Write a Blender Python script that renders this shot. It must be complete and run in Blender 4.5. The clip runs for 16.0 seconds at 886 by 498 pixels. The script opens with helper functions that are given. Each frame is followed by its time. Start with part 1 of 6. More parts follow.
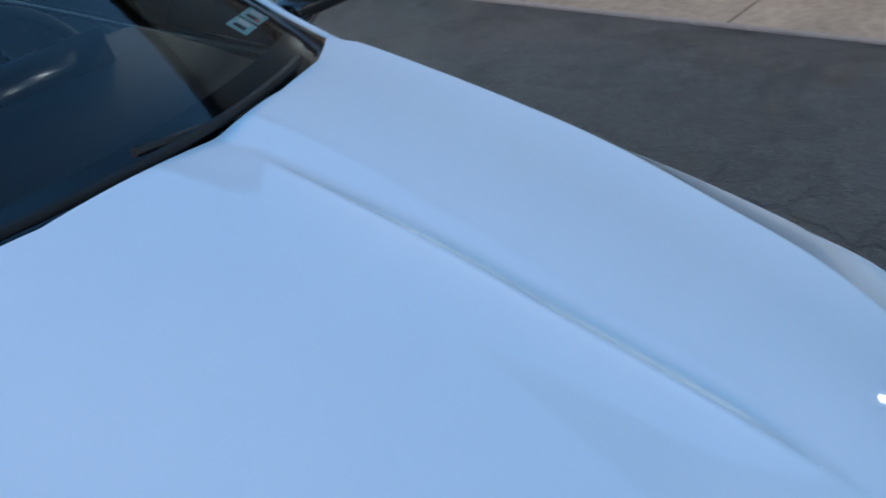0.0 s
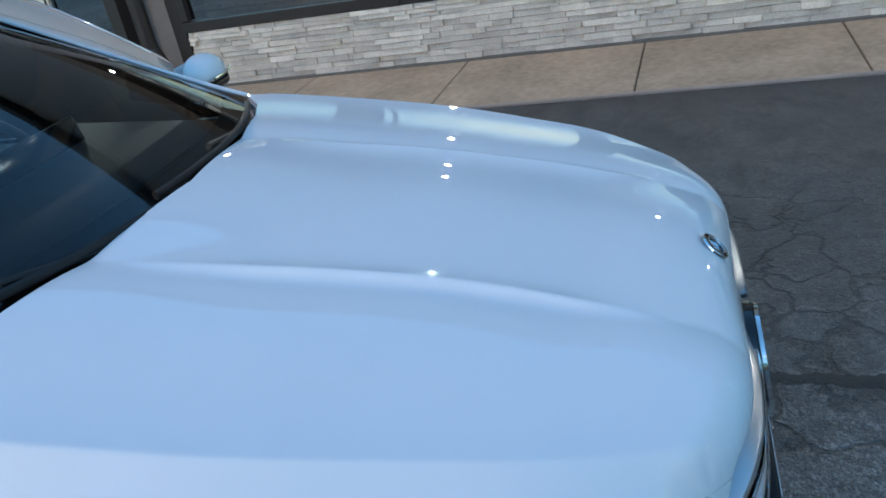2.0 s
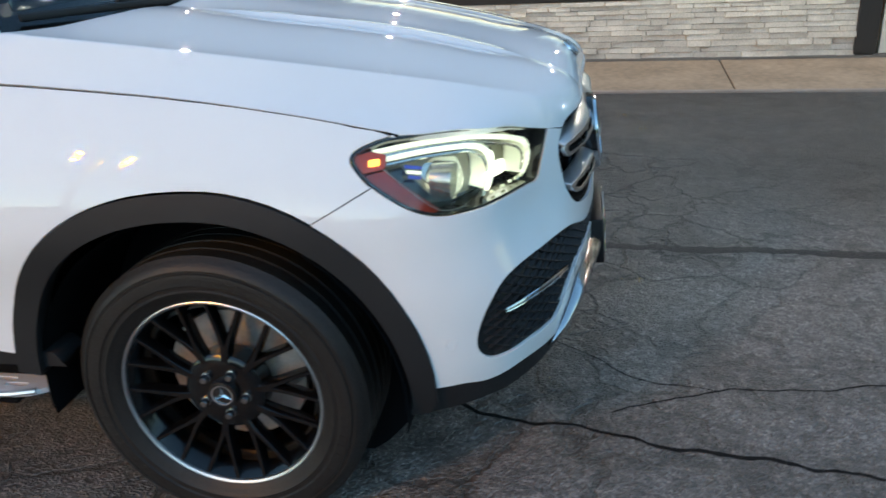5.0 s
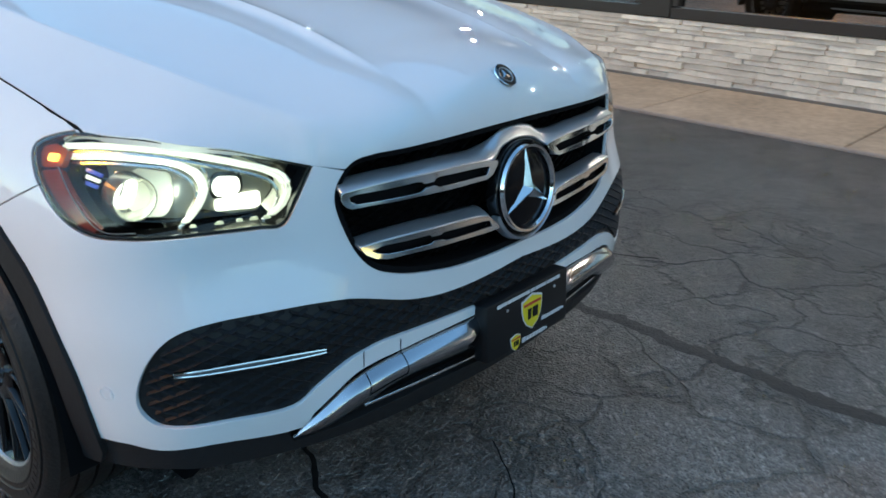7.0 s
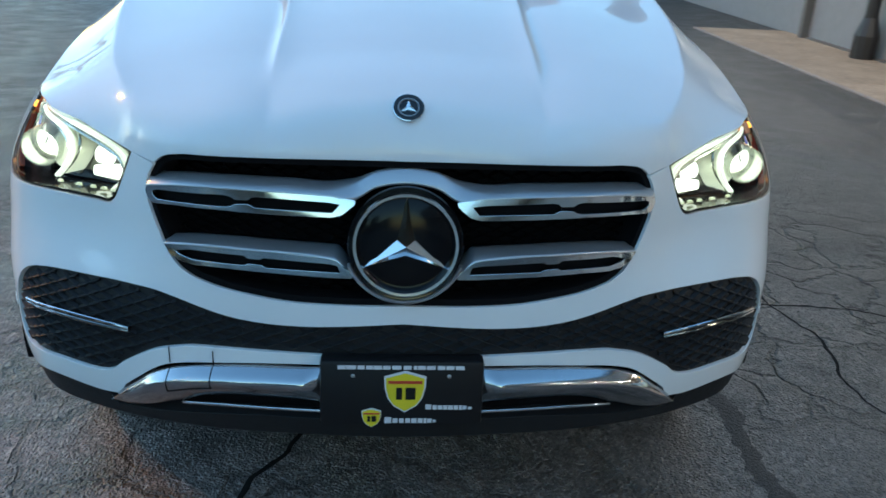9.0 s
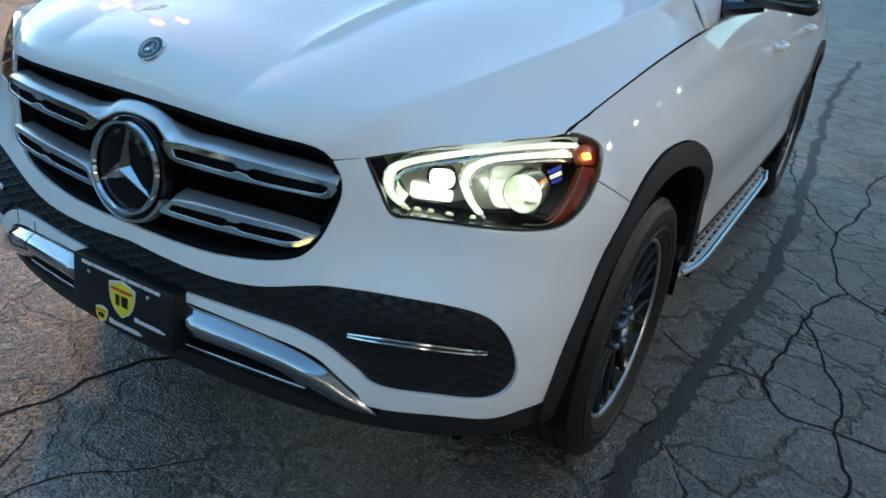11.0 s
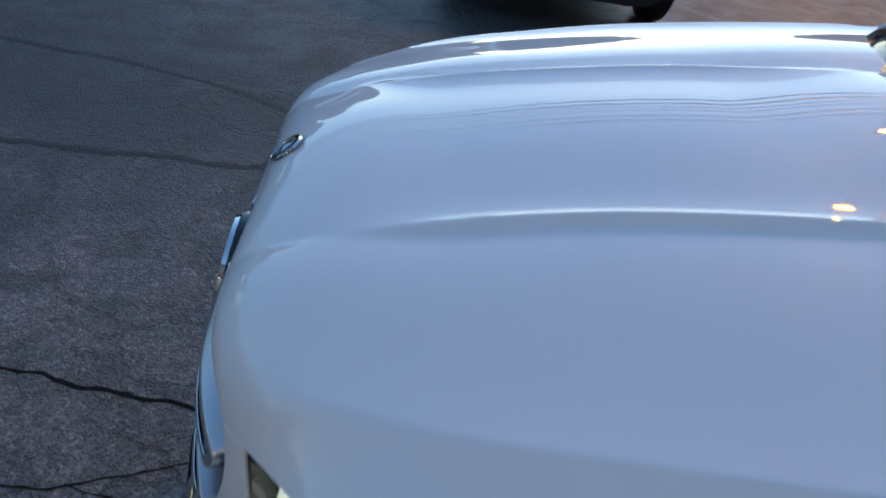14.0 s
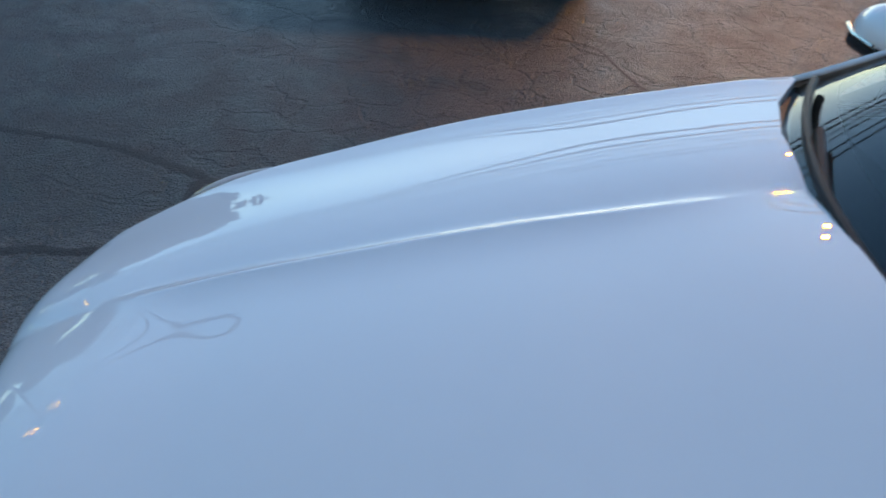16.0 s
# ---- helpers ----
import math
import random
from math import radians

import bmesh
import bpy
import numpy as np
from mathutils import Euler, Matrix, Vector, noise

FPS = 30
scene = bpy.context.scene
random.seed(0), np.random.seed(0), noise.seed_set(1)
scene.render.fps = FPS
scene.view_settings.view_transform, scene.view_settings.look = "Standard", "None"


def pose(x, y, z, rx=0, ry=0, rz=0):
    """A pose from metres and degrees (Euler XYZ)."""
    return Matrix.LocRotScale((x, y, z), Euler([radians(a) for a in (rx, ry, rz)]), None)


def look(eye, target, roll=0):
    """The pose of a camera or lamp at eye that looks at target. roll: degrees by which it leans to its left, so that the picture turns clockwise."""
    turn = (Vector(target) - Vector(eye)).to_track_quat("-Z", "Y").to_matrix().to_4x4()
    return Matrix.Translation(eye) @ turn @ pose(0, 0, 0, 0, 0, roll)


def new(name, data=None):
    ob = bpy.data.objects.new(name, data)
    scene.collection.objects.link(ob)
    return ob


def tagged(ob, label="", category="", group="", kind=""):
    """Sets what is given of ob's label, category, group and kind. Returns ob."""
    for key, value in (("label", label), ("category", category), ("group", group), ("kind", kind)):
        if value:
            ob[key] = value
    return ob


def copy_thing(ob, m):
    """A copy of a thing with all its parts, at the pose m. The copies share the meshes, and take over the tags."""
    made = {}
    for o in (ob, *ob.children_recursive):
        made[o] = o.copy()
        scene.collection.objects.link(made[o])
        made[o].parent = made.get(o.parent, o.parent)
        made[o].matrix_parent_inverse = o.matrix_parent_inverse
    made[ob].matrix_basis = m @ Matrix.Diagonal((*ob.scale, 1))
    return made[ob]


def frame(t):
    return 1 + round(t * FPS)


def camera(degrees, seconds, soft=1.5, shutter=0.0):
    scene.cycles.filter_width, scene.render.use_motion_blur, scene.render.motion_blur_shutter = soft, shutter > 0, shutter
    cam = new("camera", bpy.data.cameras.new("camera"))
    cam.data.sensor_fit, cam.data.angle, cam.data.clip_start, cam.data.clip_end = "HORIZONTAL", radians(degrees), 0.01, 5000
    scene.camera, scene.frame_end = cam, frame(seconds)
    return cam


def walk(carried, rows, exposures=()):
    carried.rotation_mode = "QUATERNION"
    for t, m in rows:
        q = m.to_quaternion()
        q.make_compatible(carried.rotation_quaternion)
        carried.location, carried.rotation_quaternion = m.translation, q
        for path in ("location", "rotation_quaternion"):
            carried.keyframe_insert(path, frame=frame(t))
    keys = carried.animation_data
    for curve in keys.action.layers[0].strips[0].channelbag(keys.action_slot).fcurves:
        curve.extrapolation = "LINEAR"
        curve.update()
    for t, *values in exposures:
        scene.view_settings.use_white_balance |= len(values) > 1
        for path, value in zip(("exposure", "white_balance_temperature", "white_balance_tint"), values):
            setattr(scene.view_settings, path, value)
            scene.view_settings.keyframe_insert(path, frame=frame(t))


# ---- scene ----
cam = camera(57.75, 16.0, soft=1.6, shutter=0.3)
PATH = [
    (0, pose(-0.322, 0.091, 1.764, 57.08, 7.91, -50.99)),
    (0.5, pose(-0.510, 0.002, 1.809, 57.48, 8.59, -61.92)),
    (1, pose(-0.775, 0.100, 1.799, 59.26, 9.43, -69.99)),
    (1.5, pose(-1.113, 0.141, 1.826, 61.44, 9.63, -74.65)),
    (2, pose(-1.425, 0.108, 1.839, 63.23, 10.01, -76.39)),
    (2.5, pose(-1.753, 0.222, 1.798, 65.52, 9.76, -77.94)),
    (3, pose(-2.115, 0.246, 1.753, 67.32, 9.21, -79.08)),
    (3.5, pose(-2.377, 0.232, 1.678, 68.04, 8.13, -80.31)),
    (4, pose(-2.591, 0.272, 1.572, 68.18, 6.43, -81.93)),
    (4.5, pose(-2.634, 0.234, 1.516, 67.83, 4.74, -81.71)),
    (5, pose(-2.515, -0.025, 1.473, 67.27, 3.05, -79.92)),
    (5.2, pose(-2.460, -0.176, 1.483, 67.33, 2.68, -78.12)),
    (7.3, pose(-1.236, -1.135, 1.389, 66.66, -1.70, -41.00)),
    (7.5, pose(-1.064, -1.186, 1.430, 65.68, -1.80, -35.37)),
    (8, pose(-0.704, -1.401, 1.409, 66.80, -1.39, -23.10)),
    (8.2, pose(-0.590, -1.478, 1.395, 68.18, -1.78, -19.62)),
    (10.3, pose(0.985, -1.401, 1.452, 66.41, -2.85, 20.65)),
    (10.5, pose(1.125, -1.352, 1.455, 66.31, -3.73, 22.82)),
    (11, pose(1.379, -1.153, 1.456, 65.77, -6.58, 30.39)),
    (11.5, pose(1.603, -0.814, 1.474, 65.21, -9.75, 40.72)),
    (12, pose(1.819, -0.523, 1.527, 63.99, -12.15, 52.94)),
    (12.5, pose(1.810, -0.321, 1.530, 64.03, -14.44, 63.85)),
    (13, pose(1.664, -0.121, 1.568, 62.95, -14.16, 75.39)),
    (13.5, pose(1.489, 0.083, 1.617, 60.61, -12.04, 83.29)),
    (14, pose(1.183, 0.182, 1.643, 58.46, -9.76, 88.87)),
    (14.5, pose(0.799, 0.178, 1.666, 56.39, -7.94, 89.64)),
    (15, pose(0.620, 0.189, 1.752, 54.62, -6.45, 88.32)),
    (15.5, pose(0.562, 0.276, 1.789, 54.33, -5.66, 86.00)),
    (16, pose(0.637, 0.473, 1.826, 55.45, -4.61, 83.66)),
]
walk(cam, PATH, exposures=((0.0, 2.85, 5150, 3), (1.0, 2.85, 5100, 0), (2.0, 2.84, 5240, 0), (2.6, 2.68, 5650, 2), (3.2, 2.8, 6050, 4), (5.0, 3.12, 6150, 3), (7.5, 3.12, 5900, 4), (10.4, 3.1, 5650, -2), (11.5, 3.03, 5800, 5), (12.0, 2.88, 5620, 8), (12.4, 2.8, 5550, 11), (13.0, 2.54, 5500, 12), (13.5, 2.34, 5550, 12), (14.0, 2.28, 5600, 13), (15.0, 2.55, 5720, 11), (16.0, 2.57, 5720, 6)))

# ---- light: clear dusk sky, warm yard lamps on poles, soffit lamps ----
SUN_EL, SUN_AZ = 5.0, 80.0
world = bpy.data.worlds.new("dusk_sky")
scene.world = world
world.use_nodes = True
wn, wl = world.node_tree.nodes, world.node_tree.links
sky = wn.new("ShaderNodeTexSky")
sky.sky_type, sky.sun_disc = "NISHITA", False
sky.sun_elevation, sky.sun_rotation = radians(SUN_EL), radians(-SUN_AZ)
sky.air_density, sky.dust_density, sky.ozone_density = 1.0, 0.12, 2.0
wl.new(sky.outputs[0], wn["Background"].inputs[0])
wn["Background"].inputs[1].default_value = 0.09


def lamp(name, kind, m, energy, color, size=0.3, **more):
    data = bpy.data.lights.new(name, kind)
    data.energy, data.color = energy, color
    if kind == "SUN":
        data.angle = size
    elif kind == "AREA":
        data.shape, data.size = "DISK", size
    else:
        data.shadow_soft_size = size
    ob = new(name, data)
    ob.matrix_world = m
    return ob


# ---- materials ----
def material(name, base, rough=0.5, metal=0.0, coat=0.0, vary=0.0, scale=8.0, bump=0.0, bump_scale=60.0, rand=0.0, emit=None, power=0.0, spec=0.5):
    m = bpy.data.materials.new(name)
    m.use_nodes = True
    n, l = m.node_tree.nodes, m.node_tree.links
    p = n["Principled BSDF"]
    p.inputs["Base Color"].default_value = (*base, 1)
    p.inputs["Roughness"].default_value = rough
    p.inputs["Metallic"].default_value = metal
    p.inputs["Specular IOR Level"].default_value = spec
    p.inputs["Coat Weight"].default_value = coat
    p.inputs["Coat Roughness"].default_value = 0.02
    if emit:
        p.inputs["Emission Color"].default_value = (*emit, 1)
        p.inputs["Emission Strength"].default_value = power
    geo = n.new("ShaderNodeNewGeometry")
    if vary or rand:
        noise_a = n.new("ShaderNodeTexNoise")
        noise_a.inputs["Scale"].default_value = scale
        noise_a.inputs["Detail"].default_value = 6
        noise_b = n.new("ShaderNodeTexNoise")
        noise_b.inputs["Scale"].default_value = scale * 9
        l.new(geo.outputs["Position"], noise_a.inputs["Vector"])
        l.new(geo.outputs["Position"], noise_b.inputs["Vector"])
        add = n.new("ShaderNodeMath")
        add.operation = "ADD"
        l.new(noise_a.outputs[0], add.inputs[0])
        l.new(noise_b.outputs[0], add.inputs[1])
        ran = n.new("ShaderNodeMapRange")
        ran.inputs[1].default_value, ran.inputs[2].default_value = 0.6, 1.4
        ran.inputs[3].default_value, ran.inputs[4].default_value = 1 - vary, 1 + vary
        l.new(add.outputs[0], ran.inputs[0])
        fac = ran.outputs[0]
        if rand:
            info = n.new("ShaderNodeObjectInfo")
            r2 = n.new("ShaderNodeMapRange")
            r2.inputs[3].default_value, r2.inputs[4].default_value = 1 - rand, 1 + rand
            l.new(info.outputs["Random"], r2.inputs[0])
            mul = n.new("ShaderNodeMath")
            mul.operation = "MULTIPLY"
            l.new(fac, mul.inputs[0])
            l.new(r2.outputs[0], mul.inputs[1])
            fac = mul.outputs[0]
        mix = n.new("ShaderNodeVectorMath")
        mix.operation = "SCALE"
        mix.inputs[0].default_value = base
        l.new(fac, mix.inputs["Scale"])
        l.new(mix.outputs[0], p.inputs["Base Color"])
        rr = n.new("ShaderNodeMapRange")
        rr.inputs[3].default_value, rr.inputs[4].default_value = rough * 0.85, min(1, rough * 1.15)
        l.new(noise_b.outputs[0], rr.inputs[0])
        l.new(rr.outputs[0], p.inputs["Roughness"])
    if bump:
        nb = n.new("ShaderNodeTexNoise")
        nb.inputs["Scale"].default_value = bump_scale
        nb.inputs["Detail"].default_value = 5
        l.new(geo.outputs["Position"], nb.inputs["Vector"])
        b = n.new("ShaderNodeBump")
        b.inputs["Strength"].default_value = bump
        b.inputs["Distance"].default_value = 0.01
        l.new(nb.outputs[0], b.inputs["Height"])
        l.new(b.outputs[0], p.inputs["Normal"])
    return m


def glass(name, tint=(0.9, 0.95, 0.95), rough=0.0, ior=1.5):
    m = bpy.data.materials.new(name)
    m.use_nodes = True
    n, l = m.node_tree.nodes, m.node_tree.links
    n.remove(n["Principled BSDF"])
    t, g, f, x = n.new("ShaderNodeBsdfTransparent"), n.new("ShaderNodeBsdfGlossy"), n.new("ShaderNodeFresnel"), n.new("ShaderNodeMixShader")
    t.inputs[0].default_value = (*tint, 1)
    g.inputs["Roughness"].default_value = rough
    f.inputs[0].default_value = ior
    l.new(f.outputs[0], x.inputs[0])
    l.new(t.outputs[0], x.inputs[1])
    l.new(g.outputs[0], x.inputs[2])
    l.new(x.outputs[0], n["Material Output"].inputs[0])
    return m


PAINT = material("white_paint", (0.80, 0.81, 0.82), 0.6, 0, 1.0, vary=0.012, scale=1.5, spec=0.2)
PAINT.node_tree.nodes["Principled BSDF"].inputs["Coat Roughness"].default_value = 0.006
BLACK = material("black_plastic", (0.012, 0.012, 0.013), 0.5, bump=0.15, bump_scale=300, vary=0.15, spec=0.38)
GLOSS_BLACK = material("gloss_black", (0.008, 0.008, 0.009), 0.12, coat=0.6)
TRIM = material("grey_plastic_trim", (0.016, 0.016, 0.017), 0.6, spec=0.3, vary=0.12, bump=0.12, bump_scale=400)
CHROME = material("chrome", (0.75, 0.77, 0.79), 0.08, 1.0)
SATIN = material("satin_silver", (0.52, 0.53, 0.55), 0.30, 0.75)
SKID = material("dark_polished_trim", (0.50, 0.505, 0.52), 0.13, 1.0, vary=0.04, scale=6)
BADGE = material("badge_black", (0.005, 0.005, 0.006), 0.12, spec=0.22)
ALU = material("brushed_aluminium", (0.62, 0.63, 0.64), 0.35, 1.0, vary=0.06, scale=20)
BOARD = material("silver_board", (0.74, 0.745, 0.75), 0.40, 0.35, vary=0.06, scale=20)
RUBBER = material("tyre_rubber", (0.016, 0.0145, 0.0132), 0.48, vary=0.35, scale=9, bump=0.2, bump_scale=120, spec=0.35)
RIM_BLACK = material("black_alloy", (0.0035, 0.0035, 0.004), 0.16, 0.0, 0.1, spec=0.4)
STEEL = material("brake_steel", (0.46, 0.43, 0.40), 0.45, 0.7, vary=0.3, scale=30)
BOLT = material("wheel_bolt_steel", (0.30, 0.30, 0.31), 0.22, 1.0, vary=0.1, scale=40)
DARK = material("dark_lining", (0.006, 0.006, 0.007), 0.9, vary=0.2, spec=0.1)
GLASS = glass("windscreen_glass", (0.58, 0.67, 0.70), ior=1.58)
TINT = glass("privacy_glass", (0.05, 0.055, 0.06))
LENS = glass("lamp_lens", (0.95, 0.96, 0.95), ior=1.45)
SHOP = glass("shop_glass", (0.10, 0.105, 0.105), ior=3.3)
LED = material("white_led", (0.9, 0.9, 0.85), 0.3, emit=(0.97, 1.0, 0.68), power=0.095)
BEAM = material("lit_projector", (0.9, 0.9, 0.85), 0.3, emit=(1.0, 1.0, 0.74), power=0.27)
AMBER_LIT = material("lit_amber", (0.8, 0.25, 0.02), 0.3, emit=(1.0, 0.36, 0.04), power=0.6)
# faint emission paints the turn lamp's light into its housing
AMBER = material("amber_reflector", (0.24, 0.030, 0.008), 0.15, coat=0.3, vary=0.3, scale=40, emit=(1.0, 0.14, 0.01), power=0.008)
AMBER_DARK = material("dark_red_reflector", (0.22, 0.022, 0.007), 0.15, coat=0.2, vary=0.3, scale=40)
# emission here paints sparkles onto small trim chips
GLOW = material("lit_reflector", (0.8, 0.8, 0.7), 0.3, emit=(0.96, 1.0, 0.50), power=0.05)
LAMPDARK = material("dark_lamp_trim", (0.22, 0.22, 0.19), 0.3, 0.6, vary=0.15, scale=40)
# blue lens glint painted as a faintly emitting colour
BLUE = material("blue_lens_ring", (0.04, 0.06, 0.35), 0.1, coat=0.8, emit=(0.08, 0.12, 1.0), power=0.025)
LAMPGREY = material("lamp_reflector", (0.62, 0.63, 0.58), 0.22, 0.9, vary=0.1, scale=40)
# lamp light on walls and reflectors painted as emission, stronger lower down
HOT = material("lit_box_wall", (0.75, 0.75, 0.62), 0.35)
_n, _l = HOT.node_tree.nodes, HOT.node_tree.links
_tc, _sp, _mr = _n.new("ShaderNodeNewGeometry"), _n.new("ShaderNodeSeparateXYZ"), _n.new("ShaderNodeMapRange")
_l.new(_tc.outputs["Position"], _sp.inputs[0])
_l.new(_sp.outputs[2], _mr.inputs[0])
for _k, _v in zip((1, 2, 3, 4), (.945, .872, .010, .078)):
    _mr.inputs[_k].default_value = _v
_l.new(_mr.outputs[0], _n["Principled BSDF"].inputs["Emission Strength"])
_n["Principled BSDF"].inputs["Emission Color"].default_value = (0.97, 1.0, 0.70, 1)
CABIN = material("cabin_leather", (0.022, 0.023, 0.025), 0.55, vary=0.2, bump=0.1, bump_scale=200)
YELLOW = material("yellow_print", (0.75, 0.62, 0.02), 0.4)
WHITE_PRINT = material("white_print", (0.7, 0.7, 0.72), 0.4)
CYAN_PRINT = material("sticker_cyan", (0.25, 0.55, 0.62), 0.4, vary=0.1, scale=60)
RED_PRINT = material("red_print", (0.5, 0.05, 0.03), 0.4)
PLATE = material("plate_black", (0.009, 0.009, 0.010), 0.45, spec=0.3)


# ---- mesh helpers ----
def mesh_object(name, verts, faces, mat, parent=None, label="", normals=None, smooth=True):
    me = bpy.data.meshes.new(name)
    me.from_pydata([tuple(map(float, v)) for v in verts], [], [tuple(map(int, f)) for f in faces])
    me.validate()
    me.materials.append(mat)
    me.polygons.foreach_set("use_smooth", [smooth] * len(me.polygons))
    if normals is not None:
        me.normals_split_custom_set_from_vertices([tuple(map(float, v)) for v in normals])
    me.update()
    ob = new(name, me)
    if parent is not None:
        ob.parent = parent
    if label:
        ob["label"] = label
    return ob


def part(name, bm, mat, parent, label="", smooth=True):
    me = bpy.data.meshes.new(name)
    bm.normal_update()
    bm.to_mesh(me)
    bm.free()
    me.materials.append(mat)
    me.polygons.foreach_set("use_smooth", [smooth] * len(me.polygons))
    if smooth:
        me.set_sharp_from_angle(angle=radians(38))
    ob = new(name, me)
    ob.parent = parent
    if label:
        ob["label"] = label
    return ob


def thing(name, label, category, group="", kind=""):
    ob = new(name)
    ob.empty_display_size = 0.1
    return tagged(ob, label, category, group, kind)


def box(bm, c, size, bevel=0.0, rot=None, seg=2):
    r = bmesh.ops.create_cube(bm, size=1.0)
    m = Matrix.Translation(c) @ (rot if rot is not None else Matrix()) @ Matrix.Diagonal((*size, 1))
    bmesh.ops.transform(bm, matrix=m, verts=r["verts"])
    if bevel:
        ed = list({e for v in r["verts"] for e in v.link_edges})
        bmesh.ops.bevel(bm, geom=ed, offset=bevel, segments=seg, affect="EDGES", profile=0.5)
    return bm


def boxed(c, size, bevel=0.0, rot=None, seg=2):
    return box(bmesh.new(), c, size, bevel, rot, seg)


def lathe(profile, steps=48, axis="x", centre=(0, 0, 0), closed=False, arc=(0, 2 * math.pi)):
    """Revolve (radius, along) pairs round an axis."""
    bm = bmesh.new()
    full = abs(arc[1] - arc[0] - 2 * math.pi) < 1e-6
    rings = []
    for k in range(steps if full else steps + 1):
        a = arc[0] + (arc[1] - arc[0]) * k / steps
        ring = []
        for r, h in profile:
            u, v = r * math.cos(a), r * math.sin(a)
            p = {"x": (h, u, v), "y": (u, h, v), "z": (u, v, h)}[axis]
            ring.append(bm.verts.new(Vector(p) + Vector(centre)))
        rings.append(ring)
    n = len(profile)
    for k in range(len(rings) if full else len(rings) - 1):
        a, b = rings[k], rings[(k + 1) % len(rings)]
        for i in range(n if closed else n - 1):
            j = (i + 1) % n
            bm.faces.new((a[i], a[j], b[j], b[i]))
    bmesh.ops.remove_doubles(bm, verts=bm.verts, dist=1e-6)
    bmesh.ops.recalc_face_normals(bm, faces=bm.faces)
    return bm


def tube(points, radius, sides=8, flat=1.0, cap=True):
    """A round bar along a polyline; flat squashes it along z."""
    bm = bmesh.new()
    pts = [Vector(p) for p in points]
    rings = []
    for i, p in enumerate(pts):
        t = (pts[min(i + 1, len(pts) - 1)] - pts[max(i - 1, 0)]).normalized()
        a = t.cross(Vector((0, 0, 1)))
        if a.length < 1e-3:
            a = t.cross(Vector((0, 1, 0)))
        a.normalize()
        b = a.cross(t)
        r = radius[i] if isinstance(radius, (list, tuple)) else radius
        rings.append([bm.verts.new(p + a * r * math.cos(2 * math.pi * k / sides) + b * r * flat * math.sin(2 * math.pi * k / sides)) for k in range(sides)])
    for i in range(len(rings) - 1):
        for k in range(sides):
            bm.faces.new((rings[i][k], rings[i][(k + 1) % sides], rings[i + 1][(k + 1) % sides], rings[i + 1][k]))
    if cap:
        bm.faces.new(rings[0][::-1])
        bm.faces.new(rings[-1])
    bmesh.ops.recalc_face_normals(bm, faces=bm.faces)
    return bm


def spline(keys, x):
    """monotone-ish cubic Hermite (Catmull-Rom, non uniform) through keys [(x,v..)], extrapolated flat"""
    k=np.array(keys,float);X=k[:,0];V=k[:,1:];x=np.asarray(x,float)
    m=np.zeros_like(V);d=(V[1:]-V[:-1])/(X[1:]-X[:-1])[:,None]
    m[1:-1]=(d[1:]*(X[1:-1]-X[:-2])[:,None]+d[:-1]*(X[2:]-X[1:-1])[:,None])/(X[2:]-X[:-2])[:,None];m[0]=d[0];m[-1]=d[-1]
    flat=x.ravel();i=np.clip(np.searchsorted(X,flat)-1,0,len(X)-2);h=X[i+1]-X[i];t=np.clip((flat-X[i])/h,0,1)[:,None];h=h[:,None]
    r=(2*t**3-3*t**2+1)*V[i]+(t**3-2*t**2+t)*h*m[i]+(-2*t**3+3*t**2)*V[i+1]+(t**3-t**2)*h*m[i+1]
    return r.reshape(x.shape+(V.shape[1],))
PLAN=[(-.2,-.02),(0,-.03),(.2,-.02),(.4,.003),(.564,.038),(.70,.09),(.824,.172),(.89,.265),(.925,.36),(.945,.5),(.957,.7),(.962,.9),(.965,1.2),(.965,3.4),(.945,4.2),(.88,4.62),(.6,4.86),(.3,4.91),(0,4.92)]
_p=np.array(PLAN);_l=np.r_[0,np.cumsum(np.linalg.norm(np.diff(_p,axis=0),axis=1))];_l-=_l[1]
_d=np.linspace(_l[0],_l[-1],6000);_c=spline(np.c_[_l,_p],_d);_a=np.r_[0,np.cumsum(np.linalg.norm(np.diff(_c,axis=0),axis=1))];_a-=np.interp(0,_d,_a)
SMAX=_a[-1]
def s_of_y(y): # side arc length at y (x>0 side)
    m=(_a>0.02)&(_c[:,1]<4);return np.interp(y,_c[m,1],_a[m])
def s_of_x(x):
    m=(_a>=0)&(_c[:,1]<.6);return np.interp(x,_c[m,0],_a[m])
def plan(s):
    s=np.asarray(s,float);sg=np.where(s<0,-1,1);a=abs(s)
    x=np.interp(a,_a,_c[:,0]);y=np.interp(a,_a,_c[:,1]);e=.004
    tx=np.interp(a+e,_a,_c[:,0])-np.interp(a-e,_a,_c[:,0]);ty=np.interp(a+e,_a,_c[:,1])-np.interp(a-e,_a,_c[:,1]);n=np.hypot(tx,ty)
    return x*sg,y,ty/n*sg,-tx/n
S5,S6,S8,S87=[float(s_of_x(v)) for v in(.5,.6,.8,.87)]
SY5=float(s_of_y(.5));SY7=float(s_of_y(.7));SY4=float(s_of_y(.4))
TOPZ=[(0,.97),(S5,.953),(S6,.975),(S8,1.01),(SY4,1.03),(SY5,1.051),(SY7,1.088),(float(s_of_y(.9)),1.117),(float(s_of_y(1.1)),1.138),(float(s_of_y(1.3)),1.155),(float(s_of_y(2)),1.18),(float(s_of_y(3.9)),1.22),(SMAX,1.2)]
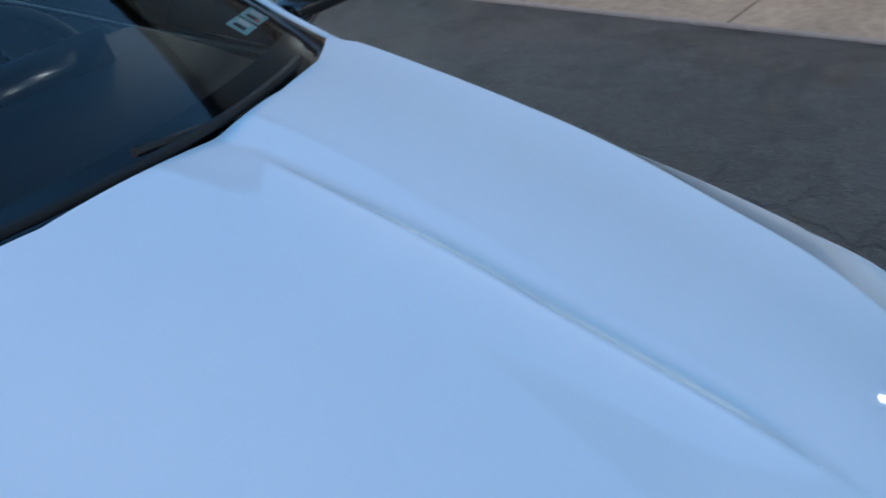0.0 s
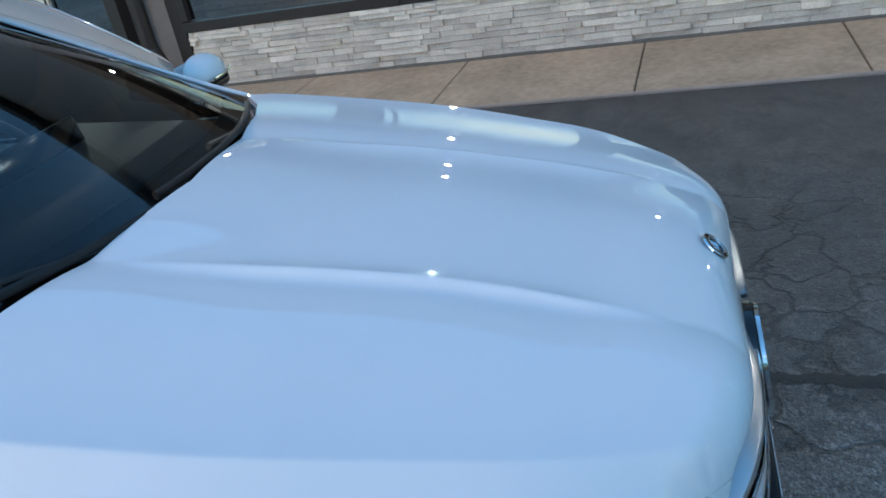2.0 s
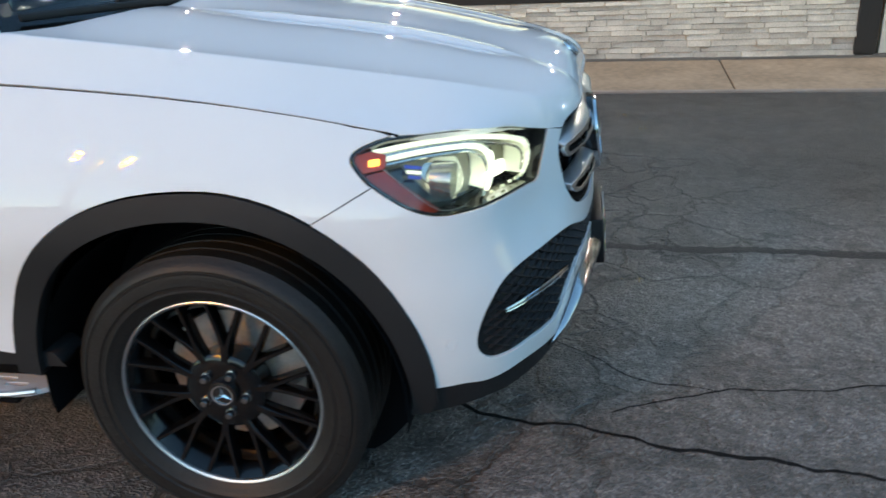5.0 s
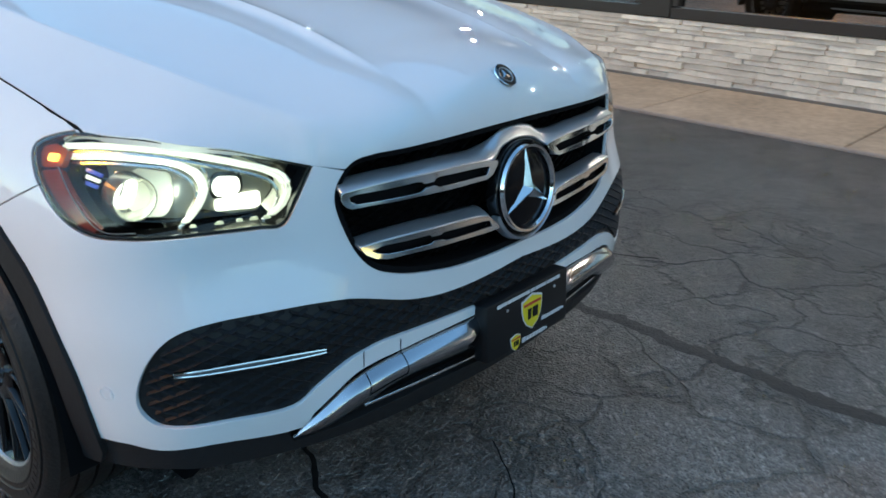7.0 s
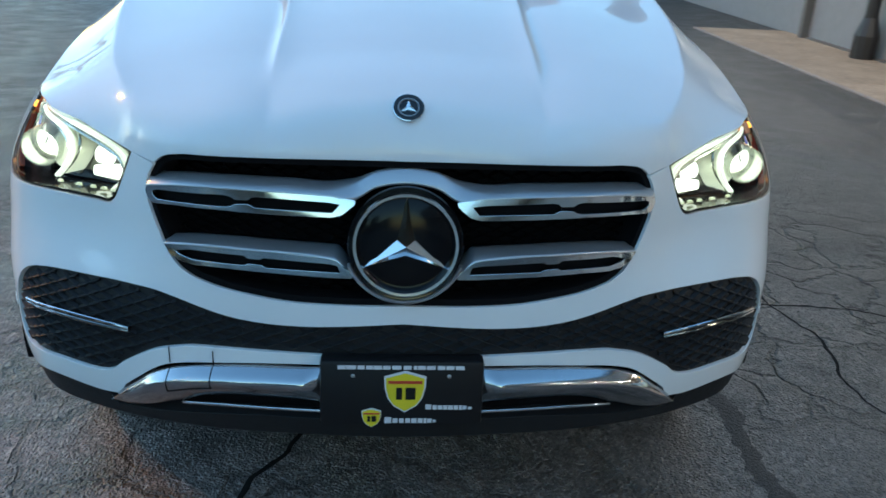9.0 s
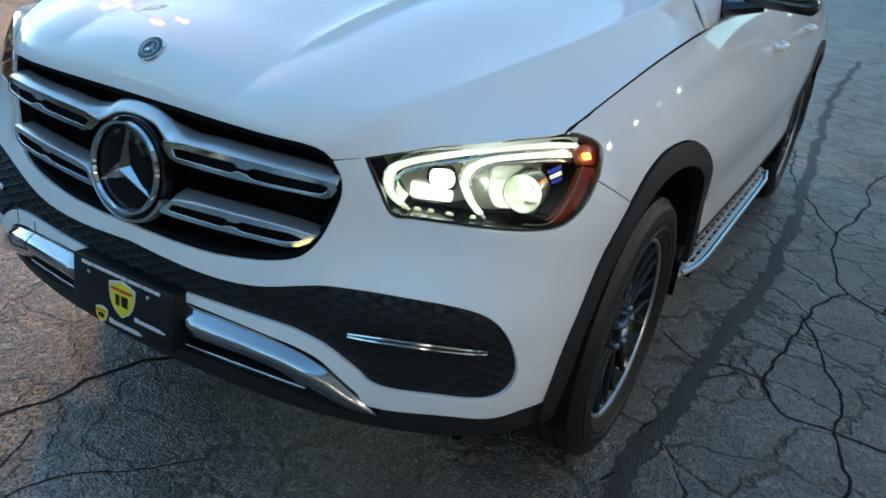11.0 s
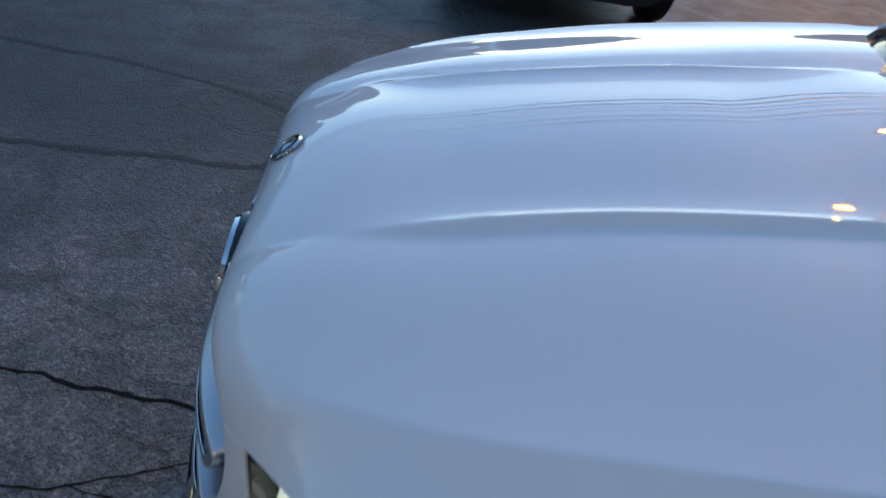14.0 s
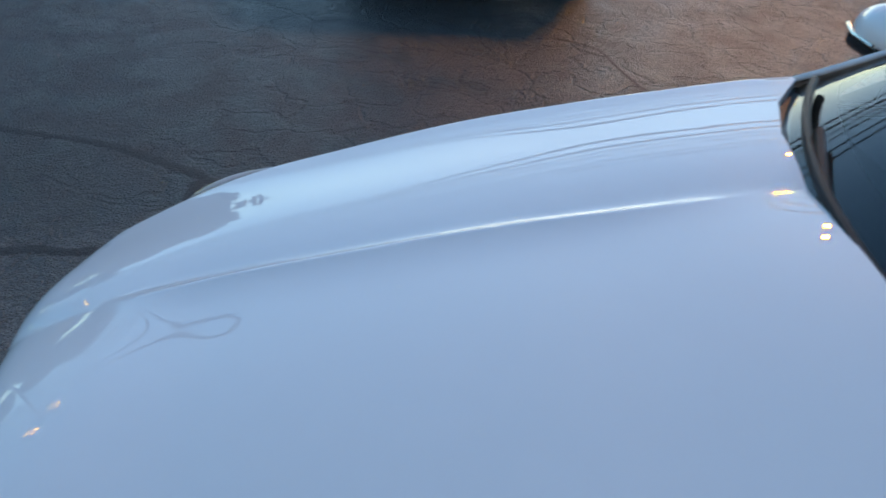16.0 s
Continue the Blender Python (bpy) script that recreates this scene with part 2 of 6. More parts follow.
TOPD=[(0,.04),(S5,.035),(S6,.07),(S8,.10),(SY4,.112),(SY5,.115),(SY7,.116),(SMAX-1,.115),(SMAX,.10)]
MIDD=[(0,.012),(S5,.03),(S6,.055),(S8,.045),(S87,.03),(SY5,.008),(SY7,.0),(SMAX,.0)]
LOWD=[(0,.06),(S8,.05),(SY5,.03),(s_of_y(1.4),.02),(SMAX-.6,.03),(SMAX,.06)]
def inset(s,z):
    a=abs(np.asarray(s,float));z=np.asarray(z,float)
    zt=spline(TOPZ,a)[...,0];D=spline(TOPD,a)[...,0];m=spline(MIDD,a)[...,0];lo=spline(LOWD,a)[...,0]
    q=np.clip((z-.62)/.20,0,1);q=q*q*(3-2*q)
    u=np.clip((z-.78)/(zt-.78),0,1.3)
    return m*q+(D-m)*u**2.0+lo*np.clip((.52-z)/.22,0,2)**2
def skin(s,z,off=0.0):
    x,y,nx,ny=plan(s);d=off-inset(s,z)
    return np.stack([x+nx*d,y+ny*d,np.asarray(z,float)+0*x],-1)


# ---- panels cut out of a smooth surface ----
def dense(loop, step, round_to=0.0):
    """A closed outline with its corners cut round and its sides divided."""
    pts = [np.array(p, float) for p in loop]
    if round_to:
        out = []
        n = len(pts)
        for i in range(n):
            a, b, c = pts[i - 1], pts[i], pts[(i + 1) % n]
            la, lc = np.linalg.norm(a - b), np.linalg.norm(c - b)
            r = min(round_to, la * 0.45, lc * 0.45)
            p, q = b + (a - b) / la * r, b + (c - b) / lc * r
            for t in np.linspace(0, 1, 5):
                out.append((1 - t) ** 2 * p + 2 * t * (1 - t) * b + t * t * q)
        pts = out
    out = []
    for i in range(len(pts)):
        a, b = pts[i], pts[(i + 1) % len(pts)]
        d = np.linalg.norm(b - a)
        if d < 1e-5:
            continue
        k = max(1, int(math.ceil(d / step)))
        out += [a + (b - a) * j / k for j in range(k)]
    return np.array(out)


def inside(poly, q):
    x, y = q[:, 0], q[:, 1]
    a, b = poly, np.roll(poly, -1, axis=0)
    c = np.zeros(len(q), bool)
    for (x0, y0), (x1, y1) in zip(a, b):
        if y0 == y1:
            continue
        c ^= ((y0 > y) != (y1 > y)) & (x < (x1 - x0) * (y - y0) / (y1 - y0) + x0)
    return c


def near(poly, q):
    a, b = poly, np.roll(poly, -1, axis=0)
    best = np.full(len(q), 1e9)
    for p0, p1 in zip(a, b):
        d = p1 - p0
        t = np.clip(((q - p0) @ d) / max(d @ d, 1e-12), 0, 1)
        best = np.minimum(best, np.hypot(*(q - p0 - t[:, None] * d).T))
    return best


def shrink(poly, by):
    a = np.roll(poly, 1, axis=0)
    b = np.roll(poly, -1, axis=0)
    t = b - a
    t /= np.maximum(np.linalg.norm(t, axis=1), 1e-9)[:, None]
    area = 0.5 * np.sum(poly[:, 0] * np.roll(poly[:, 1], -1) - poly[:, 1] * np.roll(poly[:, 0], -1))
    nrm = np.stack([-t[:, 1], t[:, 0]], 1) * (1 if area > 0 else -1)
    return poly + nrm * by


def fill(outer, holes, step, more=None):
    loops = [outer] + list(holes)
    pts, edges = [], []
    for lp in loops:
        k = len(pts)
        pts += [tuple(p) for p in lp]
        edges += [(k + i, k + (i + 1) % len(lp)) for i in range(len(lp))]
    lo, hi = outer.min(0), outer.max(0)
    gx, gy = np.meshgrid(np.arange(lo[0] + step / 2, hi[0], step), np.arange(lo[1] + step / 2, hi[1], step))
    g = np.stack([gx.ravel(), gy.ravel()], 1)
    if more is not None and len(more):
        g = np.vstack([g, more])
    ok = inside(outer, g)
    for h in holes:
        ok &= ~inside(h, g)
    g = g[ok]
    far = np.full(len(g), True)
    for lp in loops:
        far &= near(lp, g) > (step * 0.35 if more is None else step * 0.04)
    pts += [tuple(p) for p in g[far]]
    from mathutils.geometry import delaunay_2d_cdt
    v, _, f, *_ = delaunay_2d_cdt([Vector(p) for p in pts], edges, [], 0, 1e-6)
    v = np.array([tuple(p) for p in v])
    f = np.array([t for t in f if len(t) == 3])
    c = v[f].mean(1)
    keep = inside(outer, c)
    for h in holes:
        keep &= ~inside(h, c)
    return v, f[keep]


def panel(name, outer, mapf, mat, parent, holes=(), step=0.03, depth=0.015, label="", gap=0.0, mirrored=False, round_to=0.0, more=None, edge_step=None, hole_round=0.0):
    """A sheet cut out of mapf(u, v), with its edges turned inwards by depth."""
    es = edge_step or step * 0.5
    outer = dense(outer, es, round_to)
    holes = [dense(h, es, hole_round) for h in holes]
    if gap:
        outer = shrink(outer, gap)
    uv, tri = fill(outer, holes, step, more)
    e = 0.0015
    P = mapf(uv[:, 0], uv[:, 1])
    du = mapf(uv[:, 0] + e, uv[:, 1]) - mapf(uv[:, 0] - e, uv[:, 1])
    dv = mapf(uv[:, 0], uv[:, 1] + e) - mapf(uv[:, 0], uv[:, 1] - e)
    N = np.cross(du, dv)
    N /= np.maximum(np.linalg.norm(N, axis=1), 1e-12)[:, None]
    fn = np.cross(P[tri[:, 1]] - P[tri[:, 0]], P[tri[:, 2]] - P[tri[:, 0]])
    bad = (fn * N[tri].sum(1)).sum(1) < 0
    tri[bad] = tri[bad][:, ::-1]
    verts, faces, normals = list(P), [tuple(t) for t in tri], list(N)
    if depth:
        count = {}
        for t in tri:
            for a, b in ((t[0], t[1]), (t[1], t[2]), (t[2], t[0])):
                count[(a, b)] = 1
        rim = [(a, b) for a, b in count if (b, a) not in count]
        side = {}
        for a, b in rim:
            d = P[b] - P[a]
            o = np.cross(d, N[a])
            o /= max(np.linalg.norm(o), 1e-12)
            for k in (a, b):
                side[k] = side.get(k, 0) + o
        idx = {}
        for k, o in side.items():
            o = o / max(np.linalg.norm(o), 1e-9)
            idx[k] = len(verts)
            soft = min(0.0018, depth * 0.3)
            verts += [P[k] + o * soft * 0.7 - N[k] * soft, P[k] + o * soft * 0.7 - N[k] * depth]
            normals += [o, o]
        for a, b in rim:
            faces.append((b, a, idx[a], idx[b]))
            faces.append((idx[b], idx[a], idx[a] + 1, idx[b] + 1))
    verts, normals = np.array(verts), np.array(normals)
    if mirrored:
        verts, normals = verts * (-1, 1, 1), normals * (-1, 1, 1)
        faces = [f[::-1] for f in faces]
    return mesh_object(name, verts, faces, mat, parent, label, normals)


def mirror_loop(half):
    """A whole outline from a half that starts and ends in the middle."""
    return list(half) + [(-a, b) for a, b in reversed(half[1:-1])]


def on_skin(off=0.0):
    return lambda s, z: skin(s, z, off)


def lattice(name, poly, mat, parent, off, spacing, slope, width=0.0022, height=0.006, label="", mirrored=False, both_ways=True, hole=None):
    """Crossed ribs over a patch of the skin."""
    poly = np.array(poly, float)
    lo, hi = poly.min(0), poly.max(0)
    verts, faces = [], []
    for sgn in ((1, -1) if both_ways else (1,)):
        c0 = np.arange(lo[1] - abs(slope) * (hi[0] - lo[0]) - 0.1, hi[1] + abs(slope) * (hi[0] - lo[0]) + 0.1, spacing)
        for c in c0:
            s = np.linspace(lo[0], hi[0], max(3, int((hi[0] - lo[0]) / 0.012)))
            z = c + sgn * slope * (s - (lo[0] + hi[0]) / 2)
            q = np.stack([s, z], 1)
            ok = inside(poly, q)
            if hole is not None:
                ok &= ~inside(np.array(hole, float), q)
            run = []
            for k in range(len(s) + 1):
                if k < len(s) and ok[k]:
                    run.append(k)
                else:
                    if len(run) > 1:
                        a = skin(s[run], z[run] - width, off)
                        b = skin(s[run], z[run], off + height)
                        d = skin(s[run], z[run] + width, off)
                        k0 = len(verts)
                        for i in range(len(run)):
                            verts += [a[i], b[i], d[i]]
                        for i in range(len(run) - 1):
                            j = k0 + 3 * i
                            faces += [(j, j + 3, j + 4, j + 1), (j + 1, j + 4, j + 5, j + 2)]
                    run = []
    verts = np.array(verts)
    if mirrored:
        verts = verts * (-1, 1, 1)
    return mesh_object(name, verts, faces, mat, parent, label, smooth=False)


# ---- the white car: nose at y = 0, rear at y = 4.9, its left side at x > 0 ----
car = thing("sports_utility_vehicle", "white sports utility vehicle with black alloy wheels and lit headlamps", "car")
GRILLE = [(0, .690), (.11, .687), (.22, .689), (.30, .699), (.38, .714), (.444, .738), (.482, .778), (.51, .84), (.522, .885), (.518, .92), (.5, .95)]
GRILLE_TOP = [(.488, .964), (.465, .973), (.43, .978), (.3, .980), (0, .978)]
LAMP_KEYS = [(.56, .964), (.72, 1.004), (.92, 1.024), (1.10, 1.022), (1.175, 1.010), (1.215, .986), (1.19, .944), (1.15, .912), (1.085, .874), (1.02, .853), (.93, .85), (.80, .852), (.68, .85), (.625, .852), (.59, .905)]
INTAKE = [(0, .651), (.2, .638), (.34, .648), (.472, .684), (.535, .695), (.66, .698), (.79, .693), (.865, .672), (.914, .62), (.944, .55), (.936, .503), (.889, .476), (.77, .481), (.645, .483), (.592, .516), (.53, .551), (.476, .567), (.4, .575), (.15, .571), (0, .570)]
SKIRT = [(.98, .426), (.908, .418), (.79, .43), (.632, .424), (.6, .454), (.564, .482), (.528, .508), (.496, .524), (.448, .534), (.392, .539), (.296, .546), (.164, .550), (0, .551)]


def smooth(keys, n, a=0.0, b=None):
    """A soft curve through keys, from key a to key b."""
    k = [(i, *q) for i, q in enumerate(keys)]
    return [tuple(map(float, p)) for p in spline(k, np.linspace(a, len(keys) - 1 if b is None else b, n))]


GRILLE, INTAKE, SKIRT = smooth(GRILLE, 40), smooth(INTAKE, 90), smooth(SKIRT, 40)
LAMP = smooth(LAMP_KEYS, 90)
ARCH_S, ARCH_Z, ARCH_R = 1.588, .388, .54
REAR_S = float(s_of_y(3.875))


def arch_points(s0, a0, a1, n, r=ARCH_R):
    out = []
    for a in np.linspace(a0, a1, n):
        c, q = math.cos(a), math.sin(a)
        k = 1.0 if c > 0 and s0 == ARCH_S else .85
        out.append((s0 - r * math.copysign(abs(c) ** k, c), ARCH_Z + r * math.copysign(abs(q) ** k, q)))
    return out


def top_z(s):
    return float(spline(TOPZ, np.array(abs(s)))[0])


def placed(bm, m):
    bmesh.ops.transform(bm, matrix=m, verts=bm.verts)
    return bm


def uv_sheet(name, f, u0, u1, v0, v1, nu, nv, mat, parent, label="", depth=0.0, flip=False):
    u, v = np.meshgrid(np.linspace(u0, u1, nu), np.linspace(v0, v1, nv), indexing="ij")
    P = f(u.ravel(), v.ravel())
    faces = [(i * nv + j, (i + 1) * nv + j, (i + 1) * nv + j + 1, i * nv + j + 1) for i in range(nu - 1) for j in range(nv - 1)]
    if flip:
        faces = [q[::-1] for q in faces]
    ob = mesh_object(name, P, faces, mat, parent, label)
    if depth:
        md = ob.modifiers.new("thick", "SOLIDIFY")
        md.thickness, md.offset = depth, -1
    return ob


# front bumper skin, one piece from wheel to wheel
ang_b = radians(59)
seam_a, seam_b = smooth(LAMP_KEYS, 2, 6.6, 7)[0], (ARCH_S - ARCH_R * math.cos(ang_b), ARCH_Z + ARCH_R * math.sin(ang_b))
half = GRILLE + [LAMP[0]] + smooth(LAMP_KEYS, 50, 6.6, 14)[::-1] + arch_points(ARCH_S, ang_b, math.asin((.424 - ARCH_Z) / ARCH_R), 12) + SKIRT
panel("front_bumper", mirror_loop(half), on_skin(), PAINT, car, holes=[mirror_loop(INTAKE)], step=0.022, depth=0.03, gap=0.0015, label="white front bumper", edge_step=0.012)

# hood
HL_TOP = np.array(LAMP_KEYS[:4])
_b = skin(np.linspace(.56, 1.10, 24), np.interp(np.linspace(.56, 1.10, 24), HL_TOP[:, 0], HL_TOP[:, 1]))
_e = skin(np.linspace(1.16, float(s_of_y(1.52)), 14), spline(TOPZ, np.linspace(1.16, float(s_of_y(1.52)), 14))[:, 0])
SEAM = [(y, x, z) for x, y, z in _b[::3]] + [(y, x, z) for x, y, z in _e]
SIDE = [(-.05, .465, .985), (.05, .507, 1.020), (.12, .541, 1.045), (.2, .578, 1.070), (.3, .622, 1.098), (.5, .675, 1.138), (.7, .718, 1.174), (.9, .743, 1.205), (1.1, .761, 1.233), (1.3, .775, 1.258), (1.5, .777, 1.275)]
DOME = [(-.05, .268, 1.00), (.04, .27, 1.045), (.15, .273, 1.092), (.3, .277, 1.14), (.5, .281, 1.186), (.7, .294, 1.22), (.9, .305, 1.244), (1.1, .315, 1.264), (1.3, .33, 1.28), (1.5, .34, 1.29)]
_f = skin(np.linspace(0, .5, 30), np.interp(np.linspace(0, .5, 30), [0, .3, .43, .465, .488, .5], [.978, .980, .978, .973, .964, .952]))
_g = np.vstack([_f, _b])
FRONT = [tuple(r) for r in _g[np.argsort(_g[:, 0])]]
FX, FY, FZ = (np.array([r[i] for r in FRONT]) for i in range(3))
FXS = np.linspace(0, .9, 181)
_z = np.interp(np.r_[-FXS[:0:-1], FXS], np.r_[-FX[::-1], FX], np.r_[FZ[::-1], FZ])
_k = np.exp(-np.linspace(-2, 2, 41) ** 2)
FZS = np.convolve(np.pad(_z, 20, mode="edge"), _k / _k.sum(), mode="valid")[180:]
COWL = [(0, 1.125), (.3, 1.165), (.5, 1.215), (.65, 1.285), (.72, 1.34), (.752, 1.378)]


def hood_raw(x, y):
    sd, dm, sm = spline(SIDE, y), spline(DOME, y), spline(SEAM, y)
    xs, zs, xd, zd, xm, zm = sd[..., 0], sd[..., 1], dm[..., 0], dm[..., 1], sm[..., 0], sm[..., 1]
    xm = np.maximum(xm, xs + .015)
    x = abs(x)
    t = (x - xd) / (xs - xd)
    fade = np.clip((y - .08) / .25, 0, 1) * np.clip((1.22 - y) / .45, 0, 1)
    fade = fade * fade * (3 - 2 * fade)
    rise = 1 - np.exp(-np.maximum(xd - x, 0) / .045)
    a = zd + .028 * (1 - (x / xd) ** 2) - .022 * fade * rise
    drop = 1 - np.exp(-(np.maximum(x - xd, 0) / .015) ** 1.3)
    b = zd + (zs - zd) * t + .012 * 6.75 * t * (1 - t) ** 2 - .0195 * fade * drop * np.maximum(1 - t, 0) - .036 * np.clip((y - .10) / .45, 0, 1) * t ** 3 * (1 - t)
    u = (x - xs) / (xm - xs)
    c = np.where(u > 1, zm - .30 * (x - xm), zs + (zm - zs) * u - .004 * 4 * u * (1 - u))
    return np.where(x < xd, a, np.where(x < xs, b, c))


def hood_soft(x, y):
    """The raw shape with its creases rounded, more so towards the front corners."""
    k = np.clip((.30 - y) / .26, 0, 1)
    width = .006 + .022 * k * k * (3 - 2 * k) * np.clip((abs(x) - .36) / .10, 0, 1)
    taps = np.linspace(-1, 1, 11)
    w = 1.05 - abs(taps)
    return sum(q * hood_raw(x + d * width, y) for d, q in zip(taps, w / w.sum()))


def hood_z(x, y):
    x, y = np.asarray(x, float), np.asarray(y, float)
    ax = abs(x)
    yf, ze = np.interp(ax, FX, FY), np.interp(ax, FX, FZ)
    k = np.clip((.66 - ax) / .22, 0, 1)
    r = .045 + .02 * k * k * (3 - 2 * k)

    def roll(radius):
        q = np.clip((radius - (y - yf)) / radius, 0, 1)
        return 1 - np.sqrt(np.maximum(0, 1 - q ** 2.4))

    zs = np.interp(ax, FXS, FZS)
    return hood_soft(x, y) - (hood_soft(ax, yf) - zs) * roll(r) - (zs - ze) * roll(.03)


def hood_map(x, y):
    yf = np.interp(abs(x), FX, FY)
    d = np.maximum(y - yf, 0)
    yy = yf + np.maximum(d - .0028 * np.exp(-(d / .012) ** 2), .00001)
    return np.stack([x, yy, hood_z(x, yy)], -1)


half = [(x, y) for x, y in zip(FX[FX < .835], FY[FX < .835])]
half[0] = (0, float(FY[0]))
half += [(float(spline(SEAM, np.array(y))[0]), y) for y in np.linspace(.42, 1.369, 20)] + [(.757, 1.3725)] + [(a, b) for a, b in COWL[-2::-1]]
rows = [(x, np.interp(abs(x), FX, FY) + d) for d in (.0045, .007, .010, .014, .019, .025, .033, .043) for x in np.linspace(-.56, .56, 90)]
for y in np.arange(.12, 1.30, .012):
    for keys, steps in ((SIDE, (-.016, -.008, -.003, .003, .008, .016)), (DOME, (-.06, -.045, -.032, -.022, -.013, -.006, 0, .003, .006, .009, .012, .016, .022, .030, .040))):
        x = float(spline(keys, np.array(y))[0])
        rows += [(sg * (x + d), y) for d in steps for sg in (-1, 1)]
panel("hood", mirror_loop(half), hood_map, PAINT, car, step=0.02, depth=0.018, gap=0.0018, label="white bonnet with two raised creases", more=np.array(rows), edge_step=0.014)

# fenders, doors, sills, arches
for mir in (False, True):
    sgn = -1 if mir else 1
    sd = float(s_of_y(1.36))
    top = [(s, top_z(s)) for s in np.linspace(1.10, float(s_of_y(1.50)), 16)]
    DOORGAP = [(2.225, 1.168), (2.195, 1.06), (2.172, .92), (2.168, .78), (2.172, .62), (2.178, .505)]
    top = [p for p in top if p[0] < 2.22]
    fender = smooth(LAMP_KEYS, 24, 3.05, 6.6)[::-1] + top[1:] + DOORGAP + [(ARCH_S + ARCH_R * math.cos(math.asin(.11 / ARCH_R)), .498)] + arch_points(ARCH_S, math.pi - .15, ang_b, 22)
    panel("fender", fender, on_skin(), PAINT, car, step=0.025, depth=0.02, gap=0.003, mirrored=mir, label="white front fender", edge_step=0.014)
    s1, s2 = float(s_of_y(2.50)), float(s_of_y(3.42))
    door = DOORGAP[::-1] + [(s, top_z(s)) for s in np.linspace(2.24, s1, 8)] + [(s1, .9), (s1 + .01, .505)]
    front_door = panel("front_door", door, on_skin(), PAINT, car, step=0.05, depth=0.02, gap=0.002, mirrored=mir, label="white front door")
    rd = [(s1 + .01, .505), (s1, .9), (s1, top_z(s1))] + [(s, top_z(s)) for s in np.linspace(s1 + .05, s2 + .22, 6)] + [(s2 + .18, 1.0)] + arch_points(REAR_S, math.radians(75), math.radians(10), 10)
    rear_door = panel("rear_door", rd, on_skin(), PAINT, car, step=0.06, depth=0.02, gap=0.002, mirrored=mir, label="white rear door")
    quarter = arch_points(REAR_S, math.pi - .1, math.radians(75), 16) + [(s2 + .18, 1.0), (s2 + .22, top_z(s2 + .22))] + [(s, top_z(s)) for s in np.linspace(s2 + .3, SMAX, 14)] + [(SMAX, .44)]
    panel("rear_quarter", quarter, on_skin(), PAINT, car, step=0.06, depth=0.02, gap=0.002, mirrored=mir)
    for k, (dr, yy) in enumerate(((front_door, 2.3), (rear_door, 3.2))):
        hp = skin(np.array([float(s_of_y(yy)) + d for d in (-.09, -.05, 0, .05, .09)]), np.full(5, 1.045), 0.0)
        off = np.array([.004, .03, .038, .03, .004])
        part("handle", tube([(sgn * (p[0] + o), p[1], p[2]) for p, o in zip(hp, off)], .013, 8), PAINT, dr, "white door handle")
    for s0, nm in ((ARCH_S, "wheel_arch_trim"), (REAR_S, "wheel_arch_trim")):
        ring = arch_points(s0, .0 if s0 == ARCH_S else .06, math.pi - .08, 40, ARCH_R - .002)
        ring += arch_points(s0, math.pi - .08, .0 if s0 == ARCH_S else .06, 40, ARCH_R - .062)
        if s0 == ARCH_S:
            ring = [(s0 - .52, .355)] + ring + [(s0 - .47, .355)]
        panel(nm, ring, on_skin(.009), TRIM, car, step=0.03, depth=0.05, mirrored=mir, label="dark grey plastic wheel arch trim", edge_step=.02)
        liner = lathe([(.475, .60), (.475, .955)], 40, "x", (0, 0, 0), arc=(-.15, math.pi + .15))
        y0 = .872 if s0 == ARCH_S else 3.875
        for v in liner.verts:
            v.co = Vector((sgn * v.co.x, v.co.y + y0, v.co.z + ARCH_Z))
        part("arch_liner", liner, DARK, car)
        back = lathe([(.02, .60), (.475, .60)], 30, "x", (0, y0, ARCH_Z))
        for v in back.verts:
            v.co.x *= sgn
        part("arch_back", back, DARK, car)
    # sill and running board
    sill = [(2.03, .502), (REAR_S - ARCH_R + .06, .502), (REAR_S - ARCH_R + .05, .462), (2.0, .462)]
    panel("sill_trim", sill, on_skin(-.010), TRIM, car, step=0.06, depth=0.10, mirrored=mir, label="grey plastic sill trim")
    part("inner_sill", boxed((sgn * .80, 2.4, .40), (.14, 2.0, .16), .01), DARK, car)
    board = [(.885, 1.40), (.935, 1.355), (.965, 1.40), (.982, 1.48), (.990, 1.60), (.990, 2.78), (.965, 2.92), (.93, 2.97), (.885, 2.97)]
    slots = []
    for row in range(3):
        for k in range(17):
            xa, ya = .899 + row * .0255, 1.475 + k * .084 + row * .012 - (.06 if k == 0 and row == 1 else 0)
            slots.append([(xa, ya), (xa + .0165, ya), (xa + .0165, ya + .066), (xa, ya + .066)])
    panel("running_board", board, lambda x, y: np.stack([x, y, .388 + 0 * x - .9 * np.clip(x - .976, 0, 1)], -1), BOARD, car, holes=slots, step=0.05, depth=0.014, mirrored=mir, label="brushed silver running board with slots", round_to=.015, hole_round=.007, edge_step=.012)
    edge = [(.958, 1.385), (.976, 1.44), (.988, 1.52), (.993, 1.62), (.993, 2.76), (.97, 2.91)]
    part("board_edge", tube([(sgn * a, b, .386) for a, b in edge], .009, 8), ALU, car, "bright edge of the running board")
    part("board_tread", boxed((sgn * .935, 2.16, .362), (.085, 1.46, .012), .004), DARK, car, "black rubber tread pad")
    for yb in (1.55, 2.16, 2.8):
        part("board_bracket", boxed((sgn * .86, yb, .362), (.14, .06, .03), .006), BLACK, car, "black board bracket")

